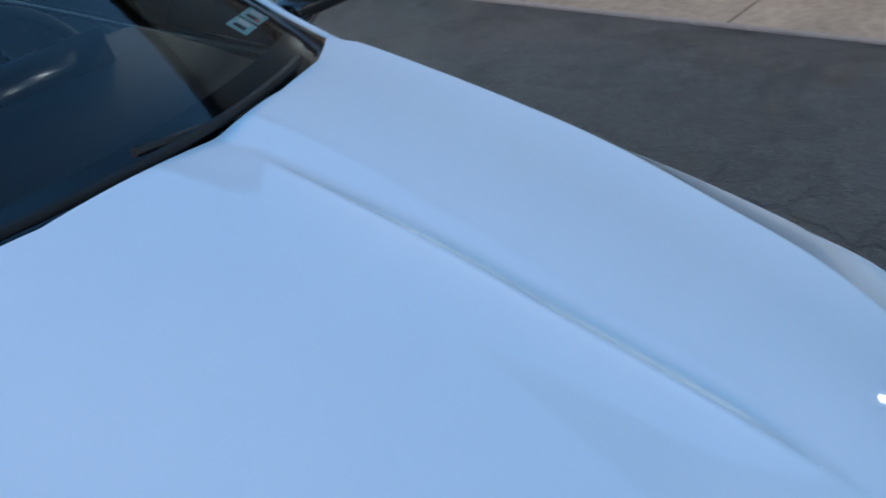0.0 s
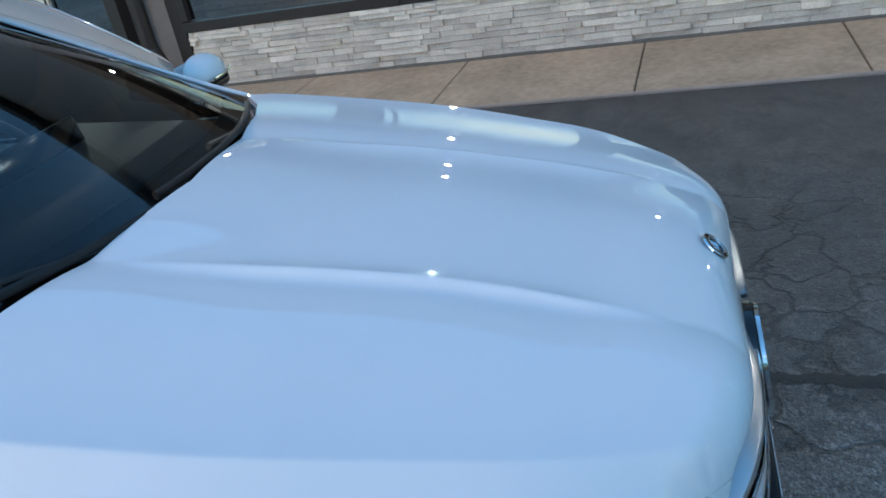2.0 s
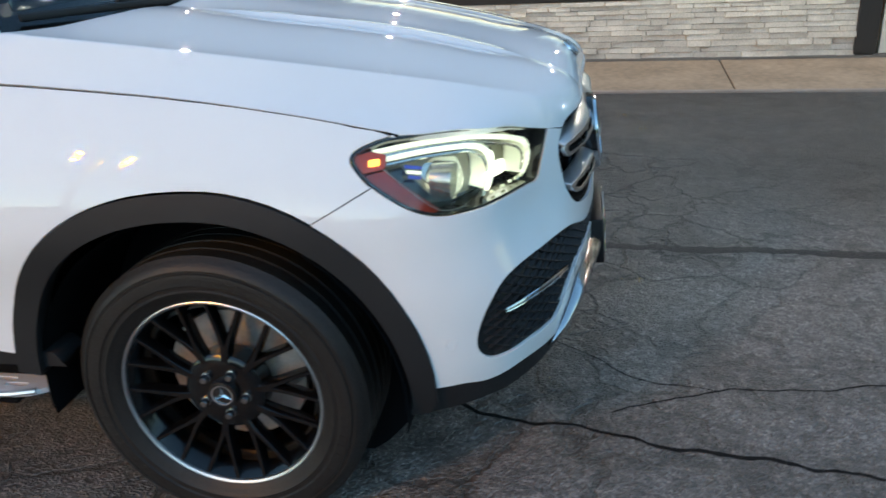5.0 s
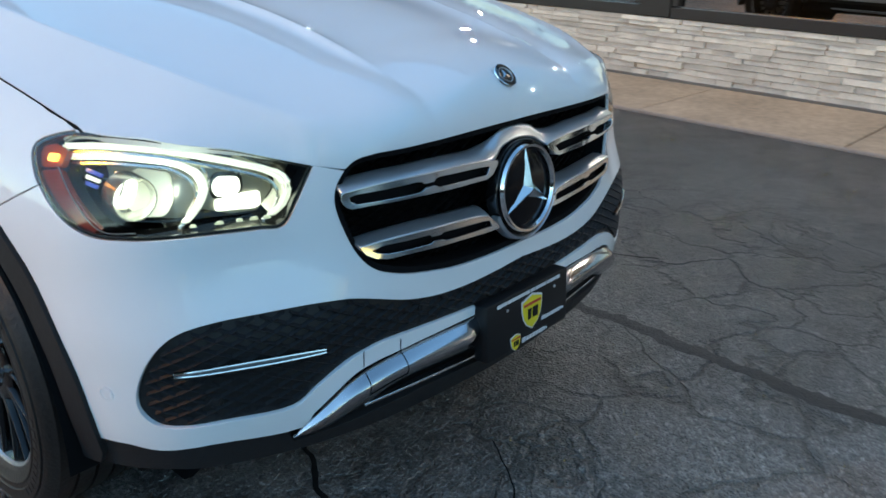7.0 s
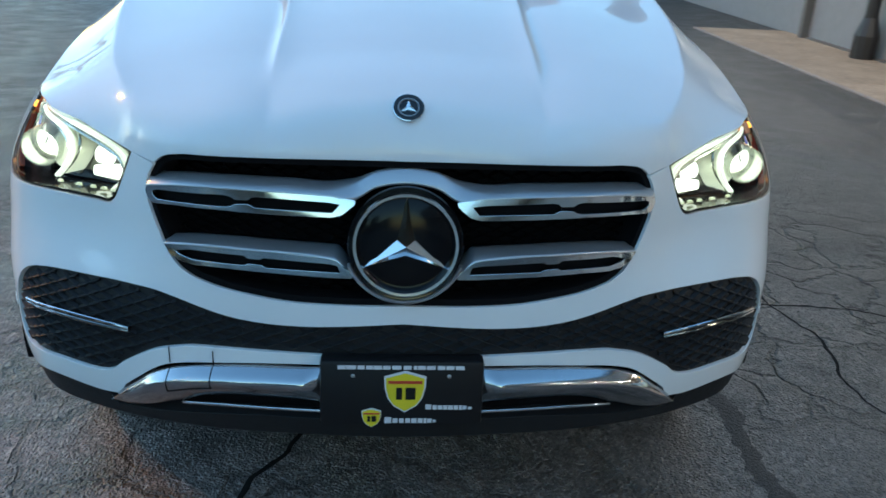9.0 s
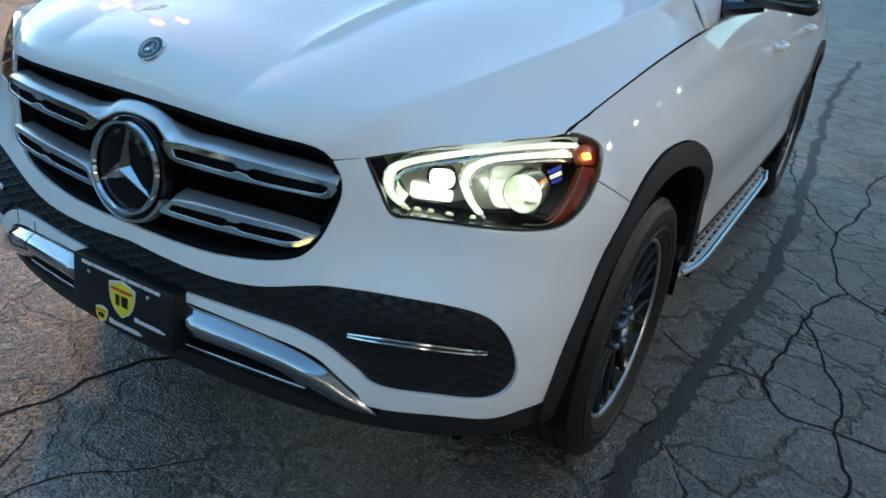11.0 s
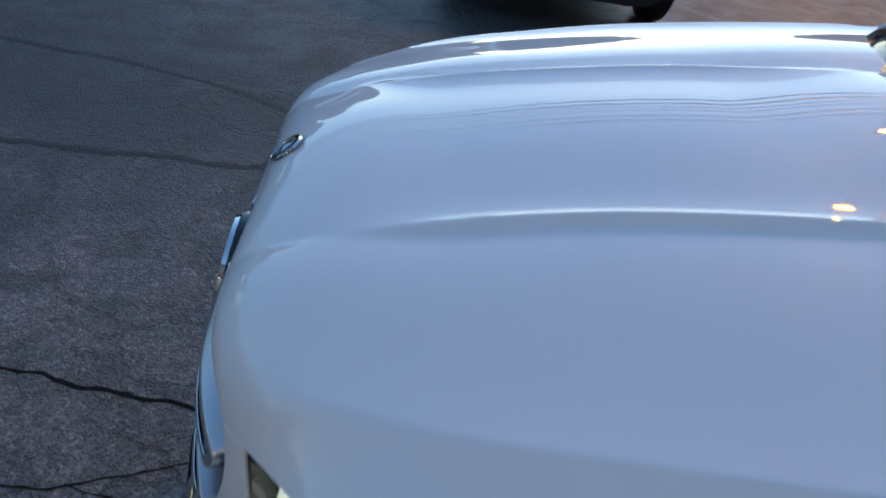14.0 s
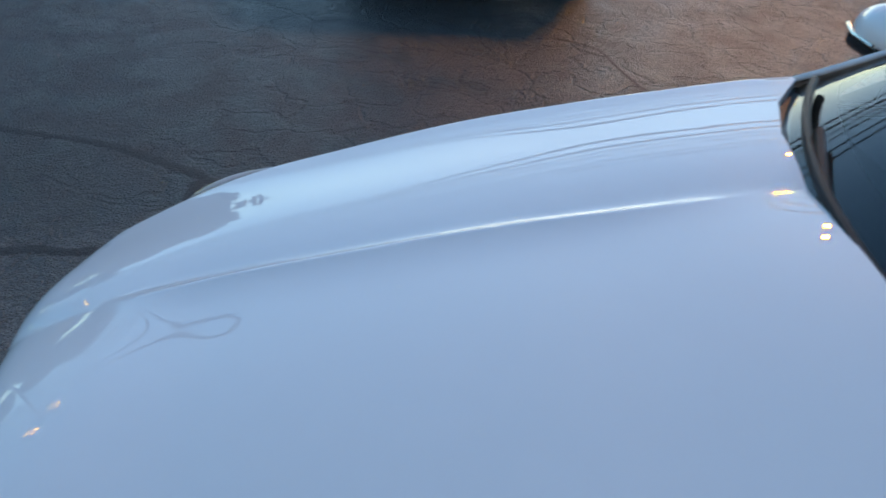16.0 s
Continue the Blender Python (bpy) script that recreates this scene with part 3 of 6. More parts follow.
# dark strips put the shade of the panel gaps in as shape
for sg in (-1, 1):
    ys = np.linspace(.40, 1.36, 30)
    sm = spline(SEAM, ys)
    part("gap_seal", tube([(sg * a, y, b - .0056) for y, (a, b) in zip(ys, sm)], .0038, 6), DARK, car, "black rubber seal")
    gp = skin(np.array([p[0] for p in DOORGAP]), np.array([p[1] for p in DOORGAP]), -.0075)
    part("gap_seal", tube([(sg * p[0], p[1], p[2]) for p in gp], .005, 6), DARK, car, "black rubber seal")
    part("gap_seal", tube([(sg * p[0], p[1], p[2]) for p in skin(np.linspace(seam_a[0], seam_b[0], 6), np.linspace(seam_a[1], seam_b[1], 6), -.006)], .003, 6), DARK, car, "black rubber seal")

# lower black lip of the bumper
lip = [(0, .40), (.30, .405), (.50, .39), (.64, .385), (.66, .425), (.79, .432), (.908, .42), (.98, .428), (1.05, .426), (1.088, .345), (1.0, .352), (.904, .36), (.70, .36), (.4, .35), (0, .35)]
panel("lower_lip", mirror_loop(lip), on_skin(-.006), TRIM, car, step=0.03, depth=0.06, label="black plastic lower bumper lip")

# bright skid trim
SKID_TOP = [(0, .549), (.164, .548), (.304, .545), (.396, .538), (.436, .533), (.492, .5205), (.53, .503), (.564, .478), (.6, .450), (.627, .426), (.645, .408)]
SKID_LOW = [(0, .456), (.168, .457), (.228, .461), (.304, .463), (.384, .460), (.44, .447), (.472, .432), (.488, .428), (.53, .413), (.58, .399), (.62, .396), (.645, .404)]


def skid_map(u, v):
    """Rises from the bumper to a crisp knee, then turns under."""
    a = abs(u)
    top, low = spline(SKID_TOP, a)[..., 0], spline(SKID_LOW, a)[..., 0]
    knee = top - np.minimum(np.interp(a, [0, .3, .40, .50, .56, .645], [.036, .033, .030, .028, .024, .004]), .4 * (top - low))
    z = np.where(v < .35, top + (knee - top) * v / .35, knee + (low - knee) * (v - .35) / .65)
    out = np.interp(a, [0, .155, .20, .5, .60, .645], [.012, .012, .032, .028, .017, .003])
    off = np.where(v < .35, .001 + out * np.sin(v / .35 * math.pi / 2), .001 + out - (out + .004) * ((v - .35) / .65) ** 1.6)
    return skin(u, z, off)


ob = uv_sheet("skid_trim", skid_map, -.645, .645, 0, 1, 130, 21, SKID, car, "dark polished skid trim", .006, flip=True)
ob.data.set_sharp_from_angle(angle=radians(30))
ob = uv_sheet("skid_lip", lambda u, v: skin(u, np.interp(abs(u), [0, .16, .37, .47], [.431, .431, .432, .428]) - .006 * v, -.006 + .002 * v), -.475, .475, 0, 1, 60, 4, CHROME, car, "thin chrome lower edge", .002, flip=True)
panel("skid_backing", [(-.5, .39), (.5, .39), (.5, .50), (-.5, .50)], on_skin(-.04), DARK, car, step=.06, depth=.01)
for u0 in (-.392, -.486):
    seam = [skid_map(np.array([u0]), np.array([v]))[0] + np.array([0, -.0004, 0]) for v in np.linspace(.02, .55, 9)]
    part("tow_cover_seam", tube([tuple(p) for p in seam], .0012, 5), DARK, car, "seam of the towing eye cover")
    up_seam = [skin(np.array(u0), np.array(z), .0006) for z in np.linspace(.532, .568, 5)]
    part("tow_cover_seam", tube([tuple(p) for p in up_seam], .0012, 5), DARK, car, "seam of the towing eye cover")
u = np.linspace(-.486, -.392, 7)
part("tow_cover_seam", tube([tuple(p + np.array([0, -.0004, 0])) for p in skid_map(u, np.full(7, .55))], .0012, 5), DARK, car)

# grille: dark mesh, two double louvres, centre ring
gl = GRILLE + GRILLE_TOP
panel("grille_backing", mirror_loop(gl), on_skin(-.075), DARK, car, step=0.04, depth=0.0)
lattice("grille_mesh", dense(mirror_loop(gl), .02), GLOSS_BLACK, car, -.062, .020, .42, .003, .008, "gloss black grille mesh")
gaps = mirror_loop(gl)
lip_in = shrink(dense(gaps, .012), .012)
panel("grille_surround", gaps, lambda s, z: skin(s, z, -.008), DARK, car, holes=[lip_in], step=.02, depth=.06, edge_step=.012)

UP_TOP = [(0, .967), (.032, .963), (.068, .955), (.10, .941), (.132, .934), (.24, .936), (.344, .937), (.44, .934), (.516, .925)]
UP_LINE = [(0, .9375), (.024, .936), (.064, .927), (.10, .908), (.144, .914), (.248, .9195), (.348, .922), (.444, .919), (.516, .909)]
LO_TOP = [(.08, .748), (.112, .775), (.134, .802), (.152, .804), (.24, .808), (.348, .811), (.43, .807), (.50, .797)]
LO_LINE = [(.08, .742), (.108, .762), (.134, .786), (.156, .791), (.304, .801), (.404, .802), (.484, .795), (.50, .792)]


def shelf(top, line, back=-.032, front=.0125):
    """A louvre: nearly level, from its rear edge out to a rounded front edge."""
    def f(u, v):
        a = abs(u)
        zt, zl = spline(top, a)[..., 0], spline(line, a)[..., 0]
        w = np.clip((a - .07) / .05, 0, 1)
        o = back * w + (1 - w) * -.016 + v ** .85 * (front - back * w + (1 - w) * .008 - .0 * w) * (w + (1 - w) * .75)
        return skin(u, zt + (zl - zt) * v ** 1.8, o)
    return f


for nm, tp, ln, u0, u1 in (("satin silver upper grille louvre", UP_TOP, UP_LINE, -.516, .516), ("satin silver lower grille louvre", LO_TOP, LO_LINE, .08, .482), ("satin silver lower grille louvre", LO_TOP, LO_LINE, -.482, -.08)):
    uv_sheet("grille_louvre", shelf(tp, ln), u0, u1, 0, 1, 140 if u0 == -.516 else 60, 12, SATIN, car, nm, .008, flip=True)
UP_FRAME = [(.513, .9085), (.516, .898), (.509, .884), (.498, .878), (.444, .880), (.348, .880), (.248, .877), (.144, .875), (.124, .880), (.100, .900), (.099, .9075), (.144, .9135), (.248, .919), (.348, .9215), (.444, .9185)]
UP_SLOT = [(.500, .901), (.488, .905), (.348, .9095), (.336, .907), (.328, .902), (.304, .902), (.298, .907), (.288, .909), (.152, .903), (.129, .900), (.131, .895), (.142, .883), (.290, .887), (.299, .892), (.304, .8935), (.328, .892), (.334, .888), (.345, .8855), (.488, .885), (.499, .892)]
LO_FRAME = [(.482, .7945), (.470, .778), (.450, .767), (.42, .7615), (.356, .761), (.252, .757), (.144, .753), (.104, .753), (.103, .760), (.134, .7855), (.156, .7905), (.304, .8005), (.404, .8015)]
LO_SLOT = [(.458, .784), (.428, .790), (.316, .7885), (.308, .783), (.284, .782), (.277, .786), (.150, .780), (.132, .777), (.126, .762), (.272, .7655), (.280, .770), (.306, .772), (.314, .768), (.42, .770), (.448, .777)]
for mir in (False, True):
    for frame_loop, slot_loop in ((UP_FRAME, UP_SLOT), (LO_FRAME, LO_SLOT)):
        zt = .920 if frame_loop is UP_FRAME else .800
        panel("louvre_frame", frame_loop, lambda p, q, zt=zt: skin(p, q, .011 + .125 * (zt - q)), CHROME, car, holes=[slot_loop], step=.02, depth=.024, mirrored=mir, label="chrome louvre frame", edge_step=.006, round_to=.004)
        panel("louvre_slot", frame_loop, on_skin(-.014), DARK, car, step=.03, depth=.0, mirrored=mir)

star_y = float(skin(np.array(0.), np.array(.824))[1]) - .012
tilt = Matrix.Rotation(radians(-7), 4, "X")
badge_m = Matrix.Translation((0, star_y, .824)) @ tilt
part("badge_housing", placed(lathe([(.0, .03), (.113, .03), (.114, .004), (.112, -.001), (.104, .004)], 64, "y"), badge_m), GLOSS_BLACK, car, "gloss black ring round the badge")
part("badge_cradle", placed(lathe([(.1145, .02), (.1145, -.002), (.117, -.005), (.122, .0), (.124, .02)], 48, "y", closed=True, arc=(radians(202), radians(338))), badge_m), SATIN, car, "satin silver cradle under the badge")
part("badge_glass", placed(lathe([(.0, -.006), (.06, -.005), (.097, .001), (.106, .006)], 64, "y"), badge_m), BADGE, car, "gloss black badge disc")
part("badge_ring", placed(lathe([(.093, -.004), (.0965, -.0115), (.102, -.012), (.105, -.004), (.102, .004), (.095, .004)], 72, "y", closed=True), badge_m), CHROME, car, "chrome badge ring")


def star(r, notch, h, w=0.0):
    bm = bmesh.new()
    c = bm.verts.new((0, -h, 0))
    rim = []
    for k in range(6):
        a = math.pi / 2 + k * math.pi / 3
        q = r if k % 2 == 0 else notch
        rim.append(bm.verts.new((q * math.cos(a), 0.0, q * math.sin(a))))
    back = [bm.verts.new((v.co.x, .006, v.co.z)) for v in rim]
    for k in range(6):
        bm.faces.new((c, rim[k], rim[(k + 1) % 6]))
        bm.faces.new((rim[k], back[k], back[(k + 1) % 6], rim[(k + 1) % 6]))
    bmesh.ops.recalc_face_normals(bm, faces=bm.faces)
    return bm


part("badge_star", placed(star(.095, .024, .018), badge_m @ Matrix.Translation((0, -.003, 0))), CHROME, car, "chrome three-pointed star", smooth=False)

# round badge on the bonnet
hz = float(hood_z(np.array(0.), np.array(.050)))
slope = math.atan2(float(hood_z(np.array(0.), np.array(.072))) - float(hood_z(np.array(0.), np.array(.032))), .04)
hb = Matrix.Translation((0, .050, hz + .001)) @ Matrix.Rotation(slope, 4, "X")
hood_badge = part("hood_badge", placed(lathe([(0, .0025), (.019, .0025), (.0195, .0035), (.0215, .0035), (.022, .002)], 40, "z"), hb), GLOSS_BLACK, car, "small round silver and black badge")
part("badge_rim", placed(lathe([(.0205, .003), (.0215, .0052), (.0285, .0042), (.0295, .002)], 40, "z"), hb), GLOSS_BLACK, hood_badge, "gloss black rim")
part("badge_edge", placed(lathe([(.0285, .0035), (.0292, .0048), (.0304, .0040), (.0312, .0)], 40, "z"), hb), CHROME, hood_badge, "thin chrome edge")
part("badge_ring", placed(lathe([(.0182, .003), (.0190, .0056), (.0205, .0056), (.0213, .003)], 40, "z"), hb), SATIN, hood_badge, "satin silver inner ring")
part("badge_star", placed(star(.019, .0052, .003), hb @ Matrix.Translation((0, 0, .0035)) @ Matrix.Rotation(radians(-90), 4, "X")), CHROME, hood_badge, smooth=False)

# lower intakes across the front
intake = mirror_loop(INTAKE)
panel("intake_backing", shrink(dense(intake, .02), -.004), on_skin(-.010), BLACK, car, step=.04, depth=0.0, label="black plastic intake panel")
lattice("intake_mesh", shrink(dense(intake, .02), .009), BLACK, car, -.010, .0235, .42, .0042, .0075, "black quilted intake mesh")
for mir in (False, True):
    sgn = -1 if mir else 1
    ss = np.linspace(.572, .864, 14)
    zz = .597 + .006 * np.sin(np.pi * (ss - .572) / .292)
    fog = new("fog_bar")
    fog.parent = car
    fog["label"] = "slim chrome-edged bar in the side intake"
    for dz in (-.0055, .0055):
        pts = skin(ss, zz + dz * np.sin(np.pi * np.linspace(.06, .94, 14)) ** .3, .002)
        part("edge", tube([(sgn * p[0], p[1], p[2]) for p in pts], .0028, 8), CHROME, fog, "chrome edge")
    pts = skin(ss, zz, -.002)
    part("core", tube([(sgn * p[0], p[1], p[2]) for p in pts], .0058, 8), GLOSS_BLACK, fog, "gloss black core")
    for s, z, o in ((.796, .527, -.012), (.32, .622, -.012), (1.008, .542, .0)):
        c = skin(np.array(s), np.array(z), o)
        x, y, nx, ny = plan(np.array(s))
        m = Matrix.Translation((sgn * c[0], c[1], c[2])) @ Vector((sgn * nx, ny, 0)).to_track_quat("Z", "X").to_matrix().to_4x4()
        m2 = PAINT if s > 1 else BLACK
        part("parking_sensor", placed(lathe([(0, .0012), (.0105, .0012), (.011, .0), (.013, -.002), (.0132, .0018), (.0155, .0018), (.016, -.002)] if s > 1 else [(0, .008), (.009, .008), (.011, .005), (.016, .005), (.018, 0)], 24, "z"), m), m2, car, "round parking sensor")

# plate holder with the dealer's printed plate
plate = part("plate_holder", boxed((0, -.040, .4985), (.335, .045, .147), .008, Matrix.Rotation(radians(-4), 4, "X")), PLATE, car, "black plate holder with a printed dealer plate")
plate.location.z = .007
fy = -.0632


def bar(x, z, w, h, mat, tall=0.0):
    part("print", boxed((x, fy + (z - .507) * .07 - .0005, z), (w, .002, h)), mat, plate, smooth=False)


for k, (x0, w) in enumerate(((-.131, .016), (-.112, .020), (-.092, .014), (-.075, .014), (-.058, .017), (-.040, .015), (-.020, .019), (.002, .016), (.018, .007), (.031, .016), (.048, .013), (.057, .004), (.071, .015), (.089, .016), (.109, .018))):
    bar(x0 + .008, .561, w, .008, WHITE_PRINT)
for x0, z0, w, h in ((.055, 0.472, .012, .011), (.068, 0.471, .009, .009), (.079, 0.471, .009, .009), (.090, 0.471, .009, .009), (.101, 0.471, .010, .009), (.112, 0.471, .009, .009), (.1215, 0.471, .006, .010), (.130, 0.471, .008, .008), (.141, 0.470, .008, .005)):
    bar(x0, z0, w, h, WHITE_PRINT)
for x0, z0, w, h in ((-.028, 0.441, .014, .013), (-.013, 0.440, .010, .010), (0, 0.440, .010, .010), (.013, 0.440, .010, .010), (.026, 0.440, .011, .010), (.039, 0.440, .010, .010), (.049, 0.440, .006, .011), (.058, 0.440, .009, .009), (.068, 0.439, .006, .005)):
    bar(x0, z0, w, h, WHITE_PRINT)


def shield(x, z, w, h, mat, lift):
    bm = bmesh.new()
    out = []
    for px, pz in ((-.5, .36), (-.25, .43), (0, .5), (.25, .43), (.5, .36), (.49, .1), (.42, -.15), (.28, -.34), (0, -.5), (-.28, -.34), (-.42, -.15), (-.49, .1)):
        out.append(bm.verts.new((x + px * w, fy + (z + pz * h - .507) * .07 - lift, z + pz * h)))
    f = bm.faces.new(out)
    r = bmesh.ops.extrude_face_region(bm, geom=[f])
    bmesh.ops.translate(bm, vec=(0, .002, 0), verts=[v for v in r["geom"] if isinstance(v, bmesh.types.BMVert)])
    bmesh.ops.recalc_face_normals(bm, faces=bm.faces)
    part("shield_print", bm, mat, plate, smooth=False)


for x, z, w in ((0.006, .507, .086), (-.062, .447, .040)):
    shield(x, z, w, w * 1.1, WHITE_PRINT, .0015)
    shield(x, z - w * .01, w * .92, w * 1.0, YELLOW, .0022)
    part("print", boxed((x, fy + (z + w * .26 - .507) * .07 - .003, z + w * .26), (w * .80, .002, w * .07)), RED_PRINT, plate, smooth=False)
    part("print", boxed((x - w * .14, fy + (z - .507) * .07 - .003, z - w * .04), (w * .14, .002, w * .32)), PLATE, plate, smooth=False)
    part("print", boxed((x + w * .13, fy + (z - .507) * .07 - .003, z - w * .04), (w * .24, .002, w * .32)), PLATE, plate, smooth=False)
for x in (-.10, .095):
    part("screw", placed(lathe([(0, .003), (.003, .0025), (.0045, 0)], 12, "z"), Matrix.Translation((x, fy - .003, .545)) @ Matrix.Rotation(radians(90), 4, "X")), STEEL, plate, "steel screw")

# headlamps
G1 = [(1.172, .986), (1.088, .994), (.952, .998), (.808, .990), (.70, .968), (.64, .952), (.614, .940), (.602, .921), (.604, .902), (.617, .881), (.640, .866)]
G2 = [(1.144, .970), (1.024, .979), (.928, .979), (.864, .975), (.812, .965), (.784, .948), (.777, .928), (.787, .904), (.804, .886), (.826, .869)]
for mir in (False, True):
    sgn = -1 if mir else 1
    lampo = new("headlamp")
    lampo.parent = car
    lampo["label"] = "lit clear headlamp with white light guides and an amber tail"
    panel("housing", LAMP, on_skin(-.10), GLOSS_BLACK, lampo, step=.03, depth=0.0, mirrored=mir)
    rimhole = shrink(dense(LAMP, .012), .0055)
    panel("bezel", LAMP, on_skin(-.003), GLOSS_BLACK, lampo, holes=[rimhole], step=.015, depth=.10, mirrored=mir, label="gloss black lamp bezel", edge_step=.012, gap=.002)
    panel("lens", LAMP, on_skin(.001), LENS, lampo, step=.025, depth=0.0, mirrored=mir, label="clear lamp lens", gap=.002).visible_shadow = False

    def track(keys, off, n=44):
        k = np.array(keys)
        d = np.r_[0, np.cumsum(np.linalg.norm(np.diff(k, axis=0), axis=1))]
        q = spline(np.c_[d, k], np.linspace(0, d[-1], n))
        p = skin(q[:, 0], q[:, 1], off)
        return [(sgn * v[0], v[1], v[2]) for v in p]

    def inner(name, poly, off, mat, label="", round_to=.006, depth=.012):
        return panel(name, poly, on_skin(off), mat, lampo, step=.02, depth=depth, mirrored=mir, label=label, round_to=round_to, edge_step=.008)

    for keys, off in ((G1, -.030), (G2, -.034)):
        for q in (-1, 0, 1):
            line = [(a + q * .0062 * (a < .84) * (.4 if b > .95 else 1), b - q * .0034 * (b > .91)) for a, b in keys]
            w = [.0024 + .0010 * min(1, max(0, (k - 20) / 16)) for k in range(44)]
            part("light_guide", tube(track(line, off - .003 * abs(q)), w, 8), LED, lampo, "glowing white light guide")
        part("guide_trim", tube(track([(a + .016 * (a < .84), b - .013) for a, b in keys], off - .010), .0045, 6), LAMPGREY, lampo, "chromed guide trim")
        part("guide_trim", tube(track([(a - .012 * (a < .84), b + .009 * (a > .66)) for a, b in keys], off - .012), .0035, 6), LAMPGREY, lampo, "chromed guide trim")
        hook = keys[4:] if keys is G1 else keys[3:]
        rows = [track(hook, o, 26) for o in np.linspace(off - .004, off - .068, 7)]
        fv = [p for r in rows for p in r]
        ff = [(a * 26 + b, a * 26 + b + 1, (a + 1) * 26 + b + 1, (a + 1) * 26 + b) for a in range(6) for b in range(25)]
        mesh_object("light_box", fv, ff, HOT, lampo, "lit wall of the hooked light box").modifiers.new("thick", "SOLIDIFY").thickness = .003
    # shelves and reflectors
    inner("inner_shelf", [(.625, .945), (.70, .962), (.775, .972), (.765, .915), (.79, .875), (.72, .858), (.65, .858), (.615, .90)], -.092, LAMPDARK, "silver grey inner shelf")
    inner("inner_shelf", [(.80, .950), (.87, .968), (1.02, .972), (1.12, .962), (1.05, .90), (1.0, .862), (.84, .860), (.80, .90)], -.095, LAMPDARK, "silver grey inner shelf")
    inner("side_beam", [(.694, .930), (.742, .934), (.756, .918), (.750, .898), (.706, .896), (.692, .908)], -.078, BEAM, "lit side beam", .012)
    inner("beam_frame", [(.686, .936), (.748, .940), (.764, .918), (.756, .892), (.702, .890), (.684, .906)], -.084, GLOSS_BLACK, "black frame of the side beam", .010)
    inner("lower_bar", [(.648, .899), (.690, .898), (.752, .890), (.752, .871), (.662, .869), (.648, .874)], -.074, BEAM, "lit lower bar", .005)

    def puck(s, z, off, r, mat, nm, prof, label=""):
        c = skin(np.array(s), np.array(z), off)
        d = Vector((sgn * .10, -1.0, -.02)).normalized()
        m = Matrix.Translation((sgn * c[0], c[1], c[2])) @ d.to_track_quat("Z", "Y").to_matrix().to_4x4()
        ob = part(nm, placed(lathe([(a * r, b * r) for a, b in prof], 36, "z"), m), mat, lampo)
        if label:
            ob["label"] = label
        return ob

    puck(.950, .911, -.040, .040, LAMPGREY, "projector_barrel", [(.75, -1.25), (.95, -1.05), (1.0, -.6), (1.0, .05), (1.05, .1), (1.08, -.1), (1.08, -1.1)], "silver projector barrel")
    puck(.950, .911, -.040, .040, BEAM, "projector", [(0, -1.05), (.45, -1.08), (.75, -1.15)], "lit projector")
    puck(.950, .911, -.036, .039, LENS, "projector_lens", [(0, .55), (.35, .50), (.65, .36), (.88, .15), (1, -.05)], "clear projector lens").visible_shadow = False
    # reflector gives no light itself; its brightness is painted-in emission
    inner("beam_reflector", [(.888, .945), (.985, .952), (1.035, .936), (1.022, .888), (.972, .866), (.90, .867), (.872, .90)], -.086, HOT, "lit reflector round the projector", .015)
    inner("beam_edge", [(.995, .950), (1.03, .950), (1.045, .928), (1.02, .905), (1.005, .908)], -.058, LAMPGREY, "silver reflector")
    # blue-white glints beside the projector, painted as glowing bars
    for k in range(3):
        inner("blue_bar", [(1.040 + .003 * k, .950 - .010 * k), (1.086 - .004 * k, .957 - .011 * k), (1.086 - .004 * k, .951 - .011 * k), (1.042 + .003 * k, .945 - .010 * k)], -.034, BLUE if k != 1 else LED, "blue lens bar", .001, .004)
    gl_at = skin(np.array(.86), np.array(.93), -.012)
    lamp("headlamp_light", "POINT", Matrix.Translation((sgn * gl_at[0], gl_at[1], gl_at[2])), .020, (.97, 1.0, .80), .008)
    inner("turn_housing", [(1.136, .984), (1.176, .992), (1.206, .985), (1.209, .966), (1.192, .950), (1.140, .958)], -.016, AMBER, "amber turn lamp housing")
    inner("turn_lamp", [(1.152, .979), (1.176, .977), (1.176, .966), (1.152, .968)], -.008, AMBER_LIT, "lit amber turn lamp", .003, .006)
    inner("amber_tail", [(1.138, .953), (1.188, .944), (1.144, .908), (1.068, .869), (1.028, .856), (1.008, .862)], -.014, AMBER_DARK, "dark red side reflector", .004)
    part("tail_edge", tube(track([(1.142, .957), (1.08, .91), (1.002, .860), (.93, .860)], -.012, 20), .0013, 6), LAMPDARK, lampo, "thin silver edge")
    # sparkles along the lower edge, painted as emitting chips
    for k, a in enumerate((.640, .668, .702, .742, .800)):
        inner("lower_trim", [(a, .860), (a + .014 + .004 * (k % 2), .860), (a + .012, .864), (a + .003, .864)], -.03, GLOW, "small lit chip", depth=.006, round_to=0)


